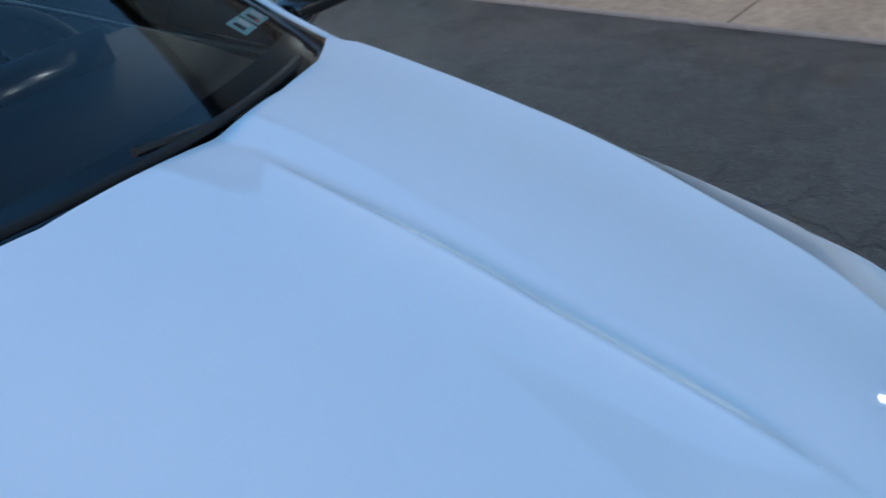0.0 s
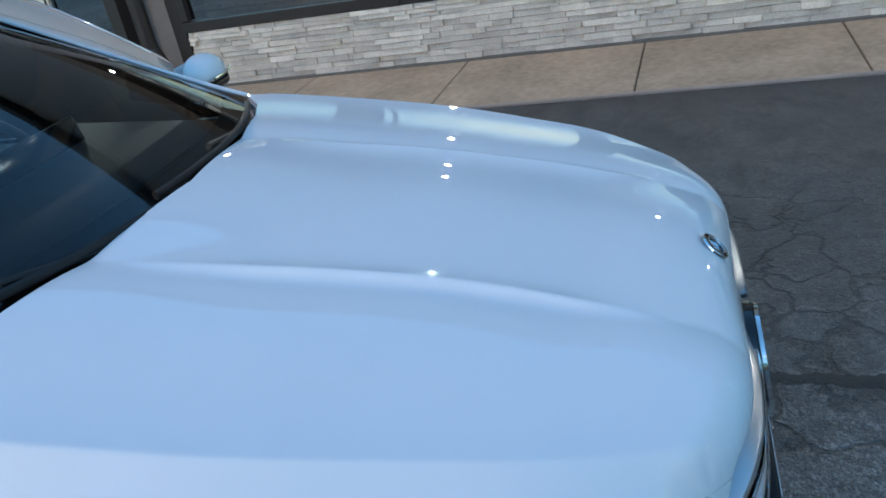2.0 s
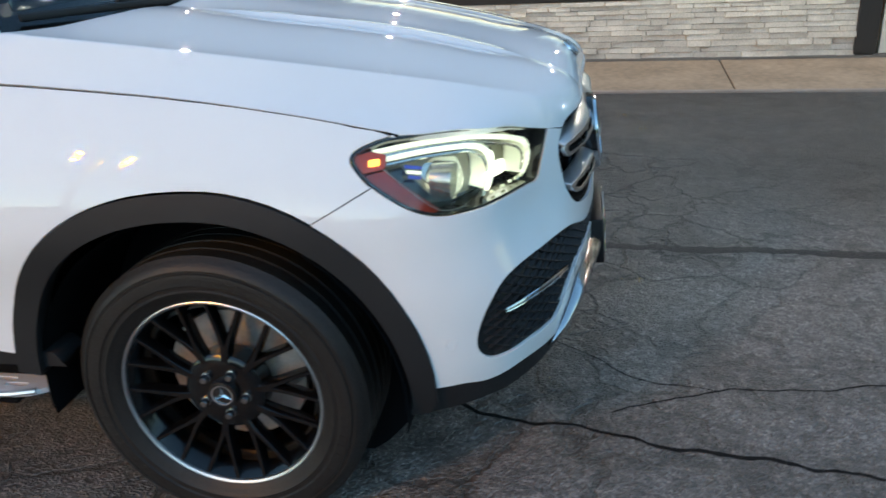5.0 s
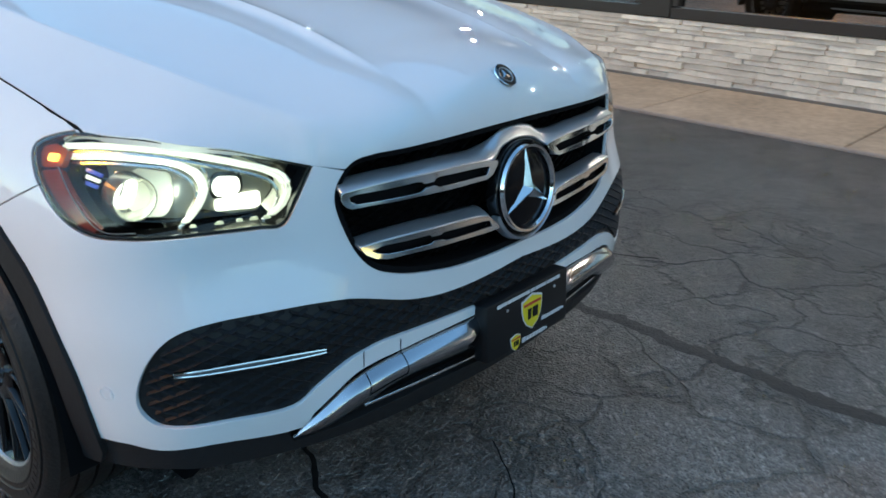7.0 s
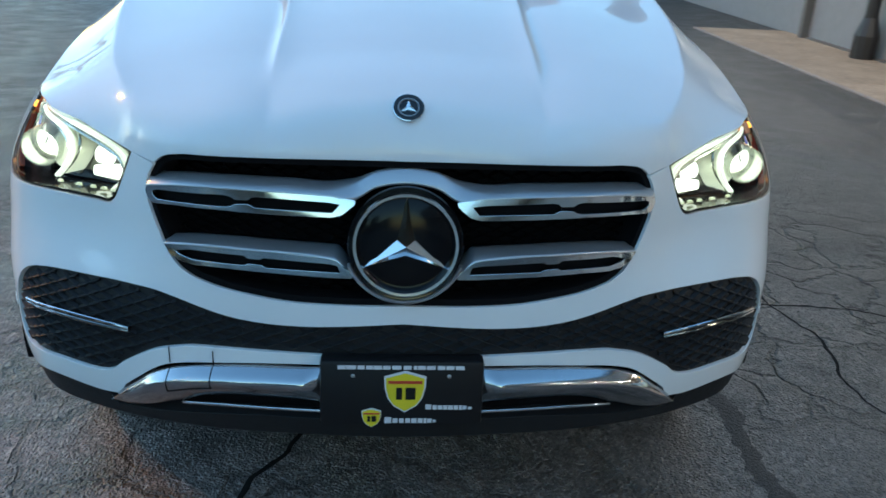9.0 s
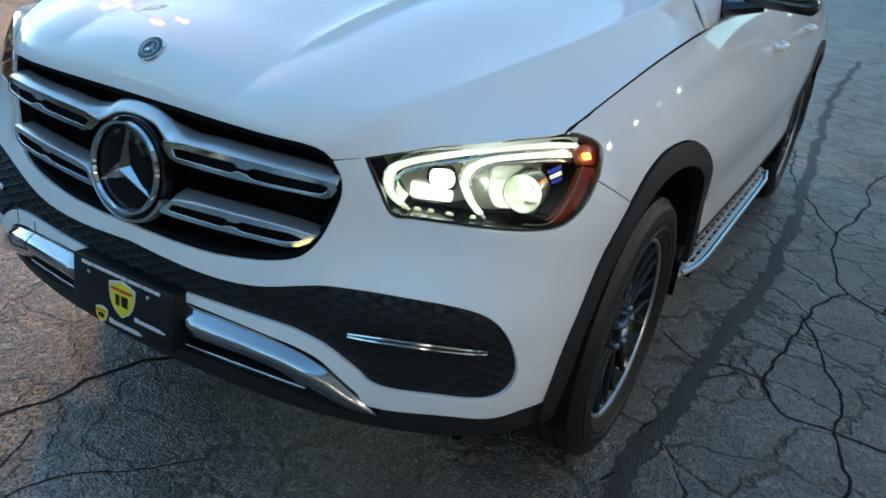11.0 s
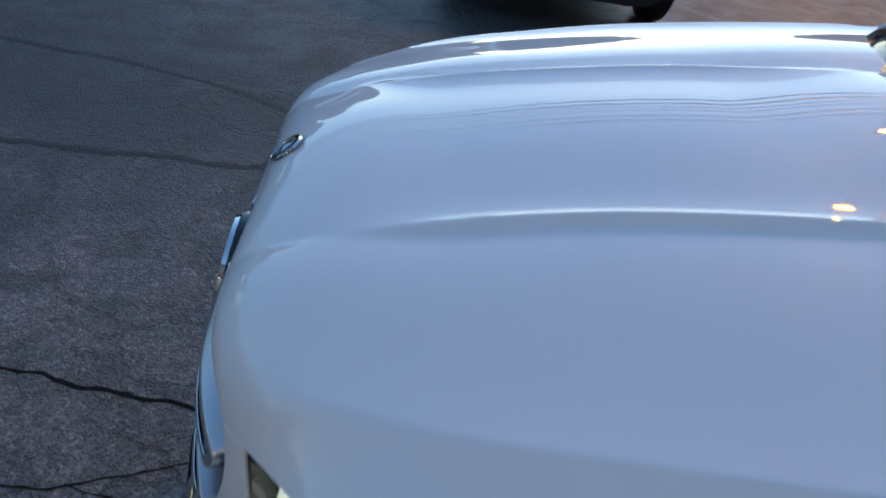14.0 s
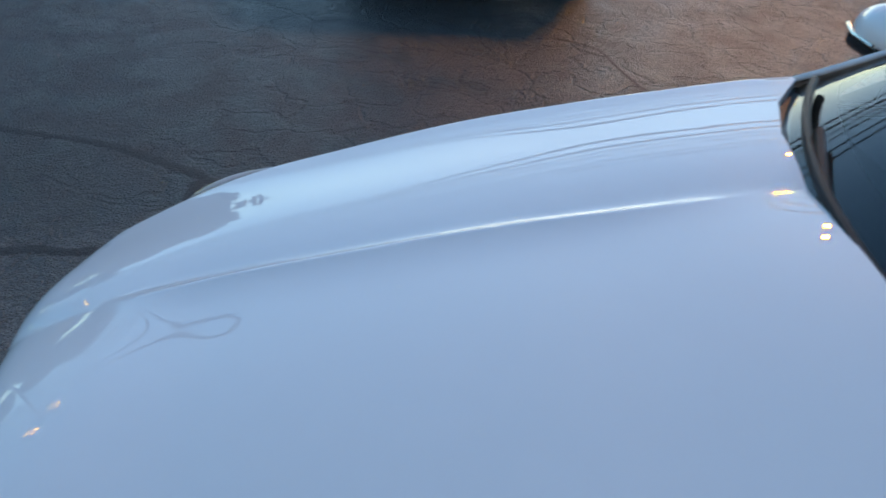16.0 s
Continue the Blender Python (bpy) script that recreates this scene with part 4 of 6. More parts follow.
# wheels: tyre, twin-spoke rim, brake, hub cap
def build_wheel():
    w = new("wheel")
    w.parent = car
    w["label"] = "black twenty-spoke alloy wheel with a bright rim edge"
    R = .385
    prof = [(.262, -.115), (.275, -.125), (.30, -.132), (.34, -.136), (.360, -.130), (.372, -.118)]
    n = 5
    tread = []
    for k in range(n):
        a, b = -.112 + k * .0455, -.112 + (k + 1) * .0455 - .008
        tread += [(R - .001 * abs(k - 2), a), (R - .001 * abs(k - 2), b), (R - .008, b + .001), (R - .008, b + .007)]
    prof += tread[:-2] + [(.372, .118), (.364, .128), (.354, .132), (.3525, .1295), (.346, .1295), (.3445, .134), (.335, .1355), (.316, .1355), (.313, .132), (.304, .1315), (.302, .1335), (.298, .1335), (.296, .131), (.280, .126), (.270, .118), (.262, .110)]
    tyre = part("tyre", lathe(prof, 96, "x"), RUBBER, w, "worn black rubber tyre")
    # sidewall lettering as plain bars
    for a0 in (-.62, 1.9, 4.1):
        for k in range(11):
            m = Matrix.Rotation(a0 + k * .088, 4, "X") @ Matrix.Translation((.1358, 0, .326))
            part("raised_mark", placed(boxed((0, 0, 0), (.002, .018, .017)), m), RUBBER, tyre, smooth=False)
    part("rim", lathe([(.235, -.11), (.225, -.06), (.222, .04), (.232, .075), (.248, .098), (.256, .108)], 72, "x"), RIM_BLACK, w, "gloss black rim barrel")
    part("rim_edge", lathe([(.256, .105), (.2585, .113), (.2640, .116), (.2675, .114), (.268, .106), (.262, .099)], 96, "x", closed=True), ALU, w, "bright machined rim edge")
    hub = lathe([(0, .090), (.03, .092), (.070, .094), (.098, .092), (.106, .085), (.106, .03), (.06, .01)], 48, "x")
    part("hub", hub, RIM_BLACK, w, "gloss black hub")
    # ten pairs of parallel blades; neighbours of two pairs join near the hub
    for g in range(10):
        mid = 2 * math.pi * g / 10 + radians(7)
        cm, sm = math.cos(mid), math.sin(mid)
        for sg in (-1, 1):
            keys = ((.075, .0225, .092, .0120, .034), (.098, .0300, .0935, .0112, .034), (.122, .0350, .094, .0095, .034), (.150, .0368, .096, .0084, .034), (.20, .0375, .101, .0076, .034), (.2555, .0385, .109, .0066, .028))
            bm = bmesh.new()
            ring = []
            for r, off, x, wd, dp in keys:
                quad = []
                for du, dx in ((-wd, -dp), (-wd, -.006), (-wd * .55, 0), (wd * .55, 0), (wd, -.006), (wd, -dp)):
                    o = sg * off + du
                    quad.append(bm.verts.new((x + dx, r * cm - o * sm, r * sm + o * cm)))
                ring.append(quad)
            for a, b in zip(ring, ring[1:]):
                for k in range(5):
                    bm.faces.new((a[k], a[k + 1], b[k + 1], b[k]))
            bm.faces.new(ring[-1])
            bmesh.ops.recalc_face_normals(bm, faces=bm.faces)
            part("spoke", bm, RIM_BLACK, w)
    cap = part("hub_cap", lathe([(0, .106), (.030, .106), (.032, .109), (.037, .108), (.039, .104), (.039, .08)], 40, "x"), GLOSS_BLACK, w, "gloss black centre cap")
    part("cap_ring", lathe([(.0245, .106), (.0255, .1095), (.0285, .1095), (.0295, .106)], 40, "x"), CHROME, cap, "chrome ring")
    part("cap_star", placed(star(.026, .0066, .005), Matrix.Translation((.1075, 0, 0)) @ Matrix.Rotation(radians(18), 4, "X") @ Matrix.Rotation(radians(90), 4, "Z")), CHROME, cap, smooth=False)
    for k in range(5):
        a = 2 * math.pi * k / 5 + radians(7)
        part("lug_bolt", placed(lathe([(0, .020), (.008, .020), (.011, .015), (.011, .004), (.0135, .003), (.0135, -.002)], 12, "x"), Matrix.Translation((.094, .060 * math.cos(a), .060 * math.sin(a)))), BOLT, w, "dark steel wheel bolt")
    part("brake_disc", lathe([(.06, -.02), (.185, -.02), (.188, -.01), (.185, .0), (.06, .0)], 64, "x"), STEEL, w, "worn steel brake disc")
    part("caliper", boxed((-.0, .14, .09), (.06, .10, .14), .02, Matrix.Rotation(radians(-35), 4, "X")), STEEL, w, "grey brake caliper")
    part("hub_carrier", lathe([(0, -.01), (.07, -.01), (.07, -.12)], 24, "x"), DARK, w)
    return w


wheel = build_wheel()
wheel.matrix_basis = pose(.822, .88, .385)
for x, y, turn in ((-.822, .88, 180), (.822, 3.875, 0), (-.822, 3.875, 180)):
    copy_thing(wheel, pose(x, y, .385, 0, 0, turn) @ pose(0, 0, 0, 25 if y > 2 else -16))


# ---- glasshouse ----
def screen(u, v):
    """Windscreen: u across -1..1, v up 0..1."""
    x0, y0, z0 = u * .80, 1.135 + .285 * abs(u) ** 2.3, 1.262 + .0 * u
    x1, y1, z1 = u * .60, 2.02 + .13 * u * u, 1.715 - .045 * u * u
    bow = .035 * 4 * v * (1 - v)
    return np.stack([x0 + (x1 - x0) * v, y0 + (y1 - y0) * v - bow * .5, z0 + (z1 - z0) * v + bow * (.7 - .95 * abs(u) ** 5) - .010], -1)


ws = uv_sheet("windscreen", screen, -.955, .955, .0, 1, 40, 20, GLASS, car, "dark windscreen reflecting the dusk sky")
ws.visible_shadow = False
shift = lambda f, d: (lambda u, v: f(u, v) + np.array([0, -.62, .78]) * d)
uv_sheet("screen_border", shift(screen, -.004), -.955, .955, -.02, .095, 40, 4, GLOSS_BLACK, car, "black printed border of the windscreen")
for sg in (-1, 1):
    a, b = sorted((sg * .955, sg * .875))
    uv_sheet("screen_border", shift(screen, -.0035), a, b, 0, 1, 4, 20, GLOSS_BLACK, car)
    a, b = sorted((sg * .955, sg * .985))
    uv_sheet("pillar_trim", shift(screen, .004), a, b, .0, 1.0, 3, 20, GLOSS_BLACK, car, "gloss black pillar moulding")


PILLAR_IN = [(0, .757, 1.376, 1.261), (.1, .741, 1.46, 1.300), (.3, .695, 1.70, 1.420), (.6, .64, 1.95, 1.56), (1, .575, 2.20, 1.70)]
PILLAR_OUT = [(0, .8415, 1.376, 1.159), (.1, .8435, 1.50, 1.176), (.18, .822, 1.57, 1.25), (.3, .775, 1.74, 1.40), (.6, .705, 2.03, 1.57), (1, .63, 2.30, 1.70)]


def pillar(sg):
    def f(u, v):
        a, b = spline(PILLAR_IN, v), spline(PILLAR_OUT, v)
        p = a + (b - a) * u[:, None]
        bulge = .012 * np.sin(np.pi * u)
        return (p + np.stack([bulge * .75, -bulge * .2, bulge * .6], -1)) * (sg, 1, 1)
    return f


for sg in (-1, 1):
    uv_sheet("windscreen_pillar", pillar(sg), 0, 1, 0, 1, 10, 40, PAINT, car, "white windscreen pillar", .012, flip=sg > 0)
    # side glass and roof side
    def side(u, v, sg=sg):
        y = 1.62 + u * 2.85
        zt = 1.69 - .16 * np.clip((u - .6) / .4, 0, 1) ** 2 - .30 * np.clip((.14 - u) / .14, 0, 1) ** 1.2
        zb = 1.172 + .03 * u
        xt, xb = .655 + .14 * np.clip((.14 - u) / .14, 0, 1), .838
        w = v + .25 * v * (1 - v)
        return np.stack([sg * (xb + (xt - xb) * np.maximum(v, 0) ** 1.25), y + 0 * v, zb + (zt - zb) * v], -1)
    uv_sheet("side_glass", side, 0, .325, .04, .96, 14, 10, GLASS, car, "clear front side window", flip=sg < 0).visible_shadow = False
    uv_sheet("side_glass", side, .325, 1, .04, .96, 28, 10, TINT, car, "dark tinted rear side windows", flip=sg < 0)
    uv_sheet("roof_side", lambda u, v, f=side, sg=sg: f(u, np.full_like(u, .95)) + np.stack([-sg * .09 * v, 0 * v, .06 * np.sin(v * 1.4)], -1), 0, 1, 0, 1, 40, 6, PAINT, car, "white roof edge", flip=sg < 0)
    for u0, u1 in ((.31, .345), (.64, .67)):
        uv_sheet("door_pillar", lambda u, v, f=side, sg=sg: f(u, v) + np.array([sg * .004, 0, 0]), u0, u1, 0, 1, 3, 8, GLOSS_BLACK, car, "gloss black door pillar", flip=sg < 0)
    uv_sheet("belt_moulding", lambda u, v, f=side, sg=sg: f(u, v) + np.array([sg * .007, 0, 0]), -.03, .95, -.03, .05, 30, 3, CHROME, car, "bright belt moulding", .006, flip=sg < 0)
    mesh_object("mirror_sail", [(sg * .846, 1.49, 1.172), (sg * .846, 1.86, 1.182), (sg * .79, 1.80, 1.36), (sg * .828, 1.60, 1.235)], [(0, 1, 2, 3) if sg > 0 else (3, 2, 1, 0)], GLOSS_BLACK, car, "gloss black corner trim behind the mirror", smooth=False)
    # door mirror
    mx, my, mz = (1.01, 1.655, 1.292) if sg > 0 else (1.035, 1.74, 1.272)
    mr = new("door_mirror")
    mr.parent = car
    mr["label"] = "white door mirror with a black lower half"
    bm = bmesh.new()
    bmesh.ops.create_uvsphere(bm, u_segments=28, v_segments=16, radius=1)
    for v in bm.verts:
        x, y, z = v.co
        k = 1 - .25 * max(0, x * sg)
        v.co = (x * .108, (y * .075 if y < 0 else y * .05) * k, (z if z > -.15 else -.15 + (z + .15) * .4) * .066 * (1 - .15 * x * sg))
    part("cap", placed(bm, Matrix.Translation((sg * mx, my, mz))), PAINT, mr, "white mirror cap")
    part("lower_shell", boxed((sg * (mx - .01), my + .005, mz - .042), (.225, .095, .05), .021, None, 3), GLOSS_BLACK, mr, "black lower mirror shell")
    part("mirror_glass", boxed((sg * mx, my + .053, mz - .007), (.18, .006, .10), .002), CHROME, mr)
    part("arm", tube([(sg * .835, my - .035, mz - .085), (sg * .885, my - .03, mz - .075), (sg * .95, my - .01, mz - .058)], [.034, .030, .026], 10, .8), GLOSS_BLACK, mr, "black mirror arm")
    part("turn_strip", tube([(sg * (mx - .06), my - .074, mz - .012), (sg * (mx + .02), my - .076, mz - .010), (sg * (mx + .09), my - .05, mz - .008)], .005, 6), LAMPGREY, mr, "silver turn lamp strip")

def roof(u, v):
    x = u * (.60 - .03 * v)
    y = 2.02 + .13 * u * u * (1 - v) + v * 2.45
    z = 1.715 - .045 * u * u + .055 * np.sin(np.pi * np.clip(v * .9 + .1, 0, 1)) - .12 * v ** 2.5
    return np.stack([x, y, z], -1)
uv_sheet("roof", roof, -1, 1, 0, 1, 24, 24, PAINT, car, "white roof", .02)
uv_sheet("tail_glass", lambda u, v: np.stack([u * (.57 + .22 * v), 4.46 + .36 * v, 1.60 - .40 * v], -1), -1, 1, 0, 1, 12, 8, TINT, car, "dark tail window")
uv_sheet("tail_deck", lambda u, v: np.stack([u * .84, 4.70 + .2 * v * (1 - .2 * u * u), 1.21 - .03 * v], -1), -1, 1, 0, 1, 12, 4, PAINT, car)
for sg in (-1, 1):
    tl = [(SMAX - .95, .98), (SMAX - .95, 1.10), (SMAX - .45, 1.12), (SMAX - .45, 1.0)]
    panel("tail_lamp", tl, on_skin(.008), material("tail_red", (.35, .01, .01), .1, coat=.8), car, step=.05, depth=.02, mirrored=sg < 0, label="red tail lamp", round_to=.02)

# cowl, wipers, cabin
def cowl_strip(u, v):
    x = u * .79
    y0 = 1.105 + .295 * abs(u) ** 2.3
    return np.stack([x, y0 + .075 * v, 1.245 - .012 * v + 0 * u], -1)
uv_sheet("cowl_panel", cowl_strip, -.97, .97, -.6, 1.4, 40, 5, BLACK, car, "black plastic cowl panel")
def wiper(x0, x1, lift):
    w = new("wiper")
    w.parent = car
    w["label"] = "black windscreen wiper resting on the glass"
    pts = []
    for t in np.linspace(0, 1, 16):
        u = (x0 + (x1 - x0) * t) / .80
        p = screen(np.array([u]), np.array([.018 + lift + .03 * t]))[0]
        pts.append((p[0], p[1] - .012, p[2] + .016))
    part("blade", tube(pts, .008, 8, 1.3), BLACK, w, "black wiper blade")
    a = screen(np.array([(x0 + .62 * (x1 - x0)) / .8]), np.array([.055 + lift]))[0]
    b = screen(np.array([(x0 + .08 * (x1 - x0)) / .8]), np.array([-.03]))[0]
    part("arm", tube([(b[0], b[1], b[2] + .01), ((a[0] + b[0]) / 2, (a[1] + b[1]) / 2 - .01, (a[2] + b[2]) / 2 + .012), (a[0], a[1] - .012, a[2] + .022)], [.013, .010, .008], 8), BLACK, w, "black wiper arm")
    part("pivot", placed(lathe([(0, .02), (.014, .018), (.018, 0)], 16, "z"), Matrix.Translation((b[0], b[1], b[2] + .0))), GLOSS_BLACK, w)
wiper(.62, -.08, .0)
wiper(-.06, -.70, .0)

part("dashboard", boxed((0, 1.72, 1.14), (1.42, .62, .22), .06, Matrix.Rotation(radians(4), 4, "X")), CABIN, car, "dark dashboard")
part("instrument_screen", boxed((.18, 1.80, 1.27), (.66, .02, .12), .01, Matrix.Rotation(radians(-12), 4, "X")), GLOSS_BLACK, car)
bm = lathe([(.185 + .016 * math.cos(a), .016 * math.sin(a)) for a in np.linspace(0, 2 * math.pi, 12, endpoint=False)], 40, "y", closed=True)
part("steering_wheel", placed(bm, Matrix.Translation((.38, 2.02, 1.20)) @ Matrix.Rotation(radians(-24), 4, "X")), CABIN, car, "black steering wheel")
part("steering_hub", placed(boxed((0, 0, 0), (.34, .03, .06), .012), Matrix.Translation((.38, 2.02, 1.20)) @ Matrix.Rotation(radians(-24), 4, "X")), CABIN, car)
for x in (-.38, .38):
    st = new("seat")
    st.parent = car
    st["label"] = "dark leather front seat"
    part("cushion", boxed((x, 2.45, .86), (.52, .52, .16), .06, None, 3), CABIN, st)
    part("backrest", boxed((x, 2.78, 1.15), (.50, .16, .62), .06, Matrix.Rotation(radians(-14), 4, "X"), 3), CABIN, st)
    part("headrest", boxed((x, 2.88, 1.53), (.27, .10, .19), .045, None, 3), CABIN, st)
part("rear_bench", boxed((0, 3.55, 1.0), (1.3, .2, .8), .06, Matrix.Rotation(radians(-14), 4, "X"), 3), CABIN, car, "dark rear bench")
part("cabin_floor", boxed((0, 2.9, .50), (1.6, 3.0, .06)), DARK, car)
part("firewall", boxed((0, 1.42, .83), (1.55, .04, .62)), DARK, car)
part("underbody", boxed((0, 2.4, .36), (1.2, 4.3, .10), .03), DARK, car, "dark underbody")
part("interior_mirror", boxed((0, 1.96, 1.60), (.24, .03, .07), .015), GLOSS_BLACK, car, "interior mirror")

# inspection sticker inside the windscreen
p0, p1, p2 = (screen(np.array([u]), np.array([v]))[0] for u, v in ((.7625, .150), (.9125, .148), (.755, .205)))
ex, ey = (p1 - p0), (p2 - p0)
def tag(name, a, b, c, d, mat, lift, label=""):
    n = np.cross(ex, ey)
    n /= np.linalg.norm(n)
    q = [p0 + ex * u + ey * v + n * lift for u, v in ((a, b), (c, b), (c, d), (a, d))]
    return mesh_object(name, q, [(0, 1, 2, 3)], mat, car, label, smooth=False)
tag("sticker", 0, 0, .47, .95, CYAN_PRINT, -.002, "pale blue inspection sticker")
tag("sticker", .53, .02, 1.0, .95, CYAN_PRINT, -.002, "pale blue inspection sticker")
for a, m in ((.10, GLOSS_BLACK), (.28, WHITE_PRINT), (.62, GLOSS_BLACK), (.82, WHITE_PRINT)):
    tag("sticker_print", a, .22, a + .12, .75, m, -.0012)
tag("sticker_print", .60, .10, .68, .34, RED_PRINT, -.0011)


# ---- ground ----
def asphalt_material():
    m = bpy.data.materials.new("worn_asphalt")
    m.use_nodes = True
    n, l = m.node_tree.nodes, m.node_tree.links
    p = n["Principled BSDF"]
    p.inputs["Specular IOR Level"].default_value = 0.84
    geo = n.new("ShaderNodeNewGeometry")

    def noise_tex(scale, detail=5, dist=0.0):
        t = n.new("ShaderNodeTexNoise")
        t.inputs["Scale"].default_value, t.inputs["Detail"].default_value, t.inputs["Distortion"].default_value = scale, detail, dist
        l.new(geo.outputs["Position"], t.inputs["Vector"])
        return t.outputs[0]

    def ramp(src, a, b, lo, hi):
        r = n.new("ShaderNodeMapRange")
        for k, v in zip((1, 2, 3, 4), (a, b, lo, hi)):
            r.inputs[k].default_value = v
        l.new(src, r.inputs[0])
        return r.outputs[0]

    def mul(a, b, op="MULTIPLY"):
        q = n.new("ShaderNodeMath")
        q.operation = op
        l.new(a, q.inputs[0])
        l.new(b, q.inputs[1])
        return q.outputs[0]

    grain = noise_tex(150, 3)
    stone = n.new("ShaderNodeTexVoronoi")
    stone.inputs["Scale"].default_value = 105
    l.new(geo.outputs["Position"], stone.inputs["Vector"])
    chip = n.new("ShaderNodeTexVoronoi")
    chip.inputs["Scale"].default_value = 46
    l.new(geo.outputs["Position"], chip.inputs["Vector"])
    pale = mul(ramp(stone.outputs["Color"], 0.45, 0.98, 0.74, 1.75), ramp(chip.outputs["Color"], 0.2, 0.9, 0.75, 1.35))
    big, mid = noise_tex(0.55, 6, 0.4), noise_tex(3.2, 6, 0.6)
    tone = mul(ramp(big, 0.3, 0.7, 0.62, 1.25), ramp(mid, 0.3, 0.7, 0.72, 1.25))
    tone = mul(tone, pale)
    tone = mul(tone, ramp(grain, 0.3, 0.7, 0.68, 1.32))
    pits = noise_tex(38, 2)
    tone = mul(tone, ramp(pits, 0.30, 0.40, 0.45, 1.0))
    # oil stains and pale scuffs
    tone = mul(tone, ramp(noise_tex(2.3, 8, 1.6), 0.52, 0.66, 1.0, 0.55))
    tone = mul(tone, ramp(noise_tex(7.5, 7, 0.8), 0.66, 0.74, 1.0, 1.7))
    # wandering cracks
    warp = n.new("ShaderNodeVectorMath")
    warp.operation = "ADD"
    wnoise = n.new("ShaderNodeTexNoise")
    wnoise.inputs["Scale"].default_value = 1.6
    wnoise.inputs["Detail"].default_value = 6
    l.new(geo.outputs["Position"], wnoise.inputs["Vector"])
    sc = n.new("ShaderNodeVectorMath")
    sc.operation = "SCALE"
    sc.inputs["Scale"].default_value = 1.1
    l.new(wnoise.outputs["Color"], sc.inputs[0])
    l.new(geo.outputs["Position"], warp.inputs[0])
    l.new(sc.outputs[0], warp.inputs[1])
    cr = n.new("ShaderNodeTexVoronoi")
    cr.feature = "DISTANCE_TO_EDGE"
    cr.inputs["Scale"].default_value = 2.5
    l.new(warp.outputs[0], cr.inputs["Vector"])
    crack = ramp(cr.outputs["Distance"], 0.007, 0.048, 0.0, 1.0)
    xyz = n.new("ShaderNodeSeparateXYZ")
    l.new(geo.outputs["Position"], xyz.inputs[0])
    where = mul(ramp(noise_tex(0.45, 3), 0.36, 0.46, 0.0, 1.0), mul(mul(ramp(xyz.outputs[0], -0.2, 1.2, 0.5, 1.0), ramp(xyz.outputs[0], 2.3, 3.0, 1.0, 0.0)), ramp(xyz.outputs[1], -1.3, 0.1, 0.3, 1.0)))
    inv = n.new("ShaderNodeMath")
    inv.operation = "MAXIMUM"
    flip = ramp(where, 0, 1, 1, 0)
    l.new(crack, inv.inputs[0])
    l.new(flip, inv.inputs[1])
    crack = inv.outputs[0]
    tone = mul(tone, ramp(crack, 0, 1, 0.14, 1.0))
    # shade painted into the colour, deepening past the tar seams
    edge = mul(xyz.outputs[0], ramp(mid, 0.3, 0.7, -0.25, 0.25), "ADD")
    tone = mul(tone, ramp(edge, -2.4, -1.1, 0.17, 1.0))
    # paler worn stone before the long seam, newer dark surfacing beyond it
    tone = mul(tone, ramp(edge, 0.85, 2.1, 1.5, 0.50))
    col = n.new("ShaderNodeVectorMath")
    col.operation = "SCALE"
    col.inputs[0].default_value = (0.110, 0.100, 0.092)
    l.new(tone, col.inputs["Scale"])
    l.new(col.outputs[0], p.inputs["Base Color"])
    l.new(ramp(mid, 0.3, 0.7, 0.34, 0.58), p.inputs["Roughness"])
    height = mul(ramp(grain, 0.2, 0.8, 0.5, 1.2), mul(ramp(stone.outputs["Distance"], 0, 0.6, 1.0, 0.2), ramp(pits, 0.3, 0.45, 0.3, 1.0)))
    h2 = mul(height, ramp(crack, 0, 1, -1.5, 0.0), "ADD")
    b = n.new("ShaderNodeBump")
    b.inputs["Strength"].default_value, b.inputs["Distance"].default_value = 0.95, 0.013
    l.new(h2, b.inputs["Height"])
    l.new(b.outputs[0], p.inputs["Normal"])
    return m


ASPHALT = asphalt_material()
TAR = material("tar_seal", (0.020, 0.0192, 0.0185), 0.6, vary=0.6, scale=30, bump=1.0, bump_scale=110, spec=0.6)
CONCRETE = material("tan_concrete", (0.31, 0.238, 0.172), 0.8, vary=0.34, scale=1.8, bump=0.2, bump_scale=90, rand=0.07)
KERB = material("pale_kerb", (0.30, 0.25, 0.21), 0.9, vary=0.15, scale=5, bump=0.2, bump_scale=80)
STONE = material("ledger_stone", (0.56, 0.505, 0.43), 0.9, vary=0.22, scale=7, bump=0.7, bump_scale=45, rand=0.15, spec=0.2)
MORTAR = material("dark_mortar", (0.16, 0.15, 0.14), 0.9, vary=0.2)
FRAME = material("bronze_frame", (0.030, 0.026, 0.024), 0.4, 0.3, vary=0.1)
CREAM = material("cream_door_paint", (0.62, 0.60, 0.52), 0.45, vary=0.05)
SIDING = material("grey_siding", (0.22, 0.22, 0.225), 0.7, vary=0.1, bump=0.1)
SOFFIT = material("brown_soffit", (0.16, 0.105, 0.07), 0.6, vary=0.12, bump=0.1)
ROOM = material("shop_interior", (0.12, 0.11, 0.10), 0.9, vary=0.2, scale=1.5)
MAT = material("black_door_mat", (0.02, 0.02, 0.02), 0.95, vary=0.3, bump=0.5)
WARM_LED = material("warm_lamp_disc", (1, 0.9, 0.7), 0.4, emit=(1.0, 0.62, 0.28), power=5.0)
SODIUM = material("yard_lamp_lens", (1, 0.8, 0.5), 0.4, emit=(1.0, 0.42, 0.03), power=5.0)
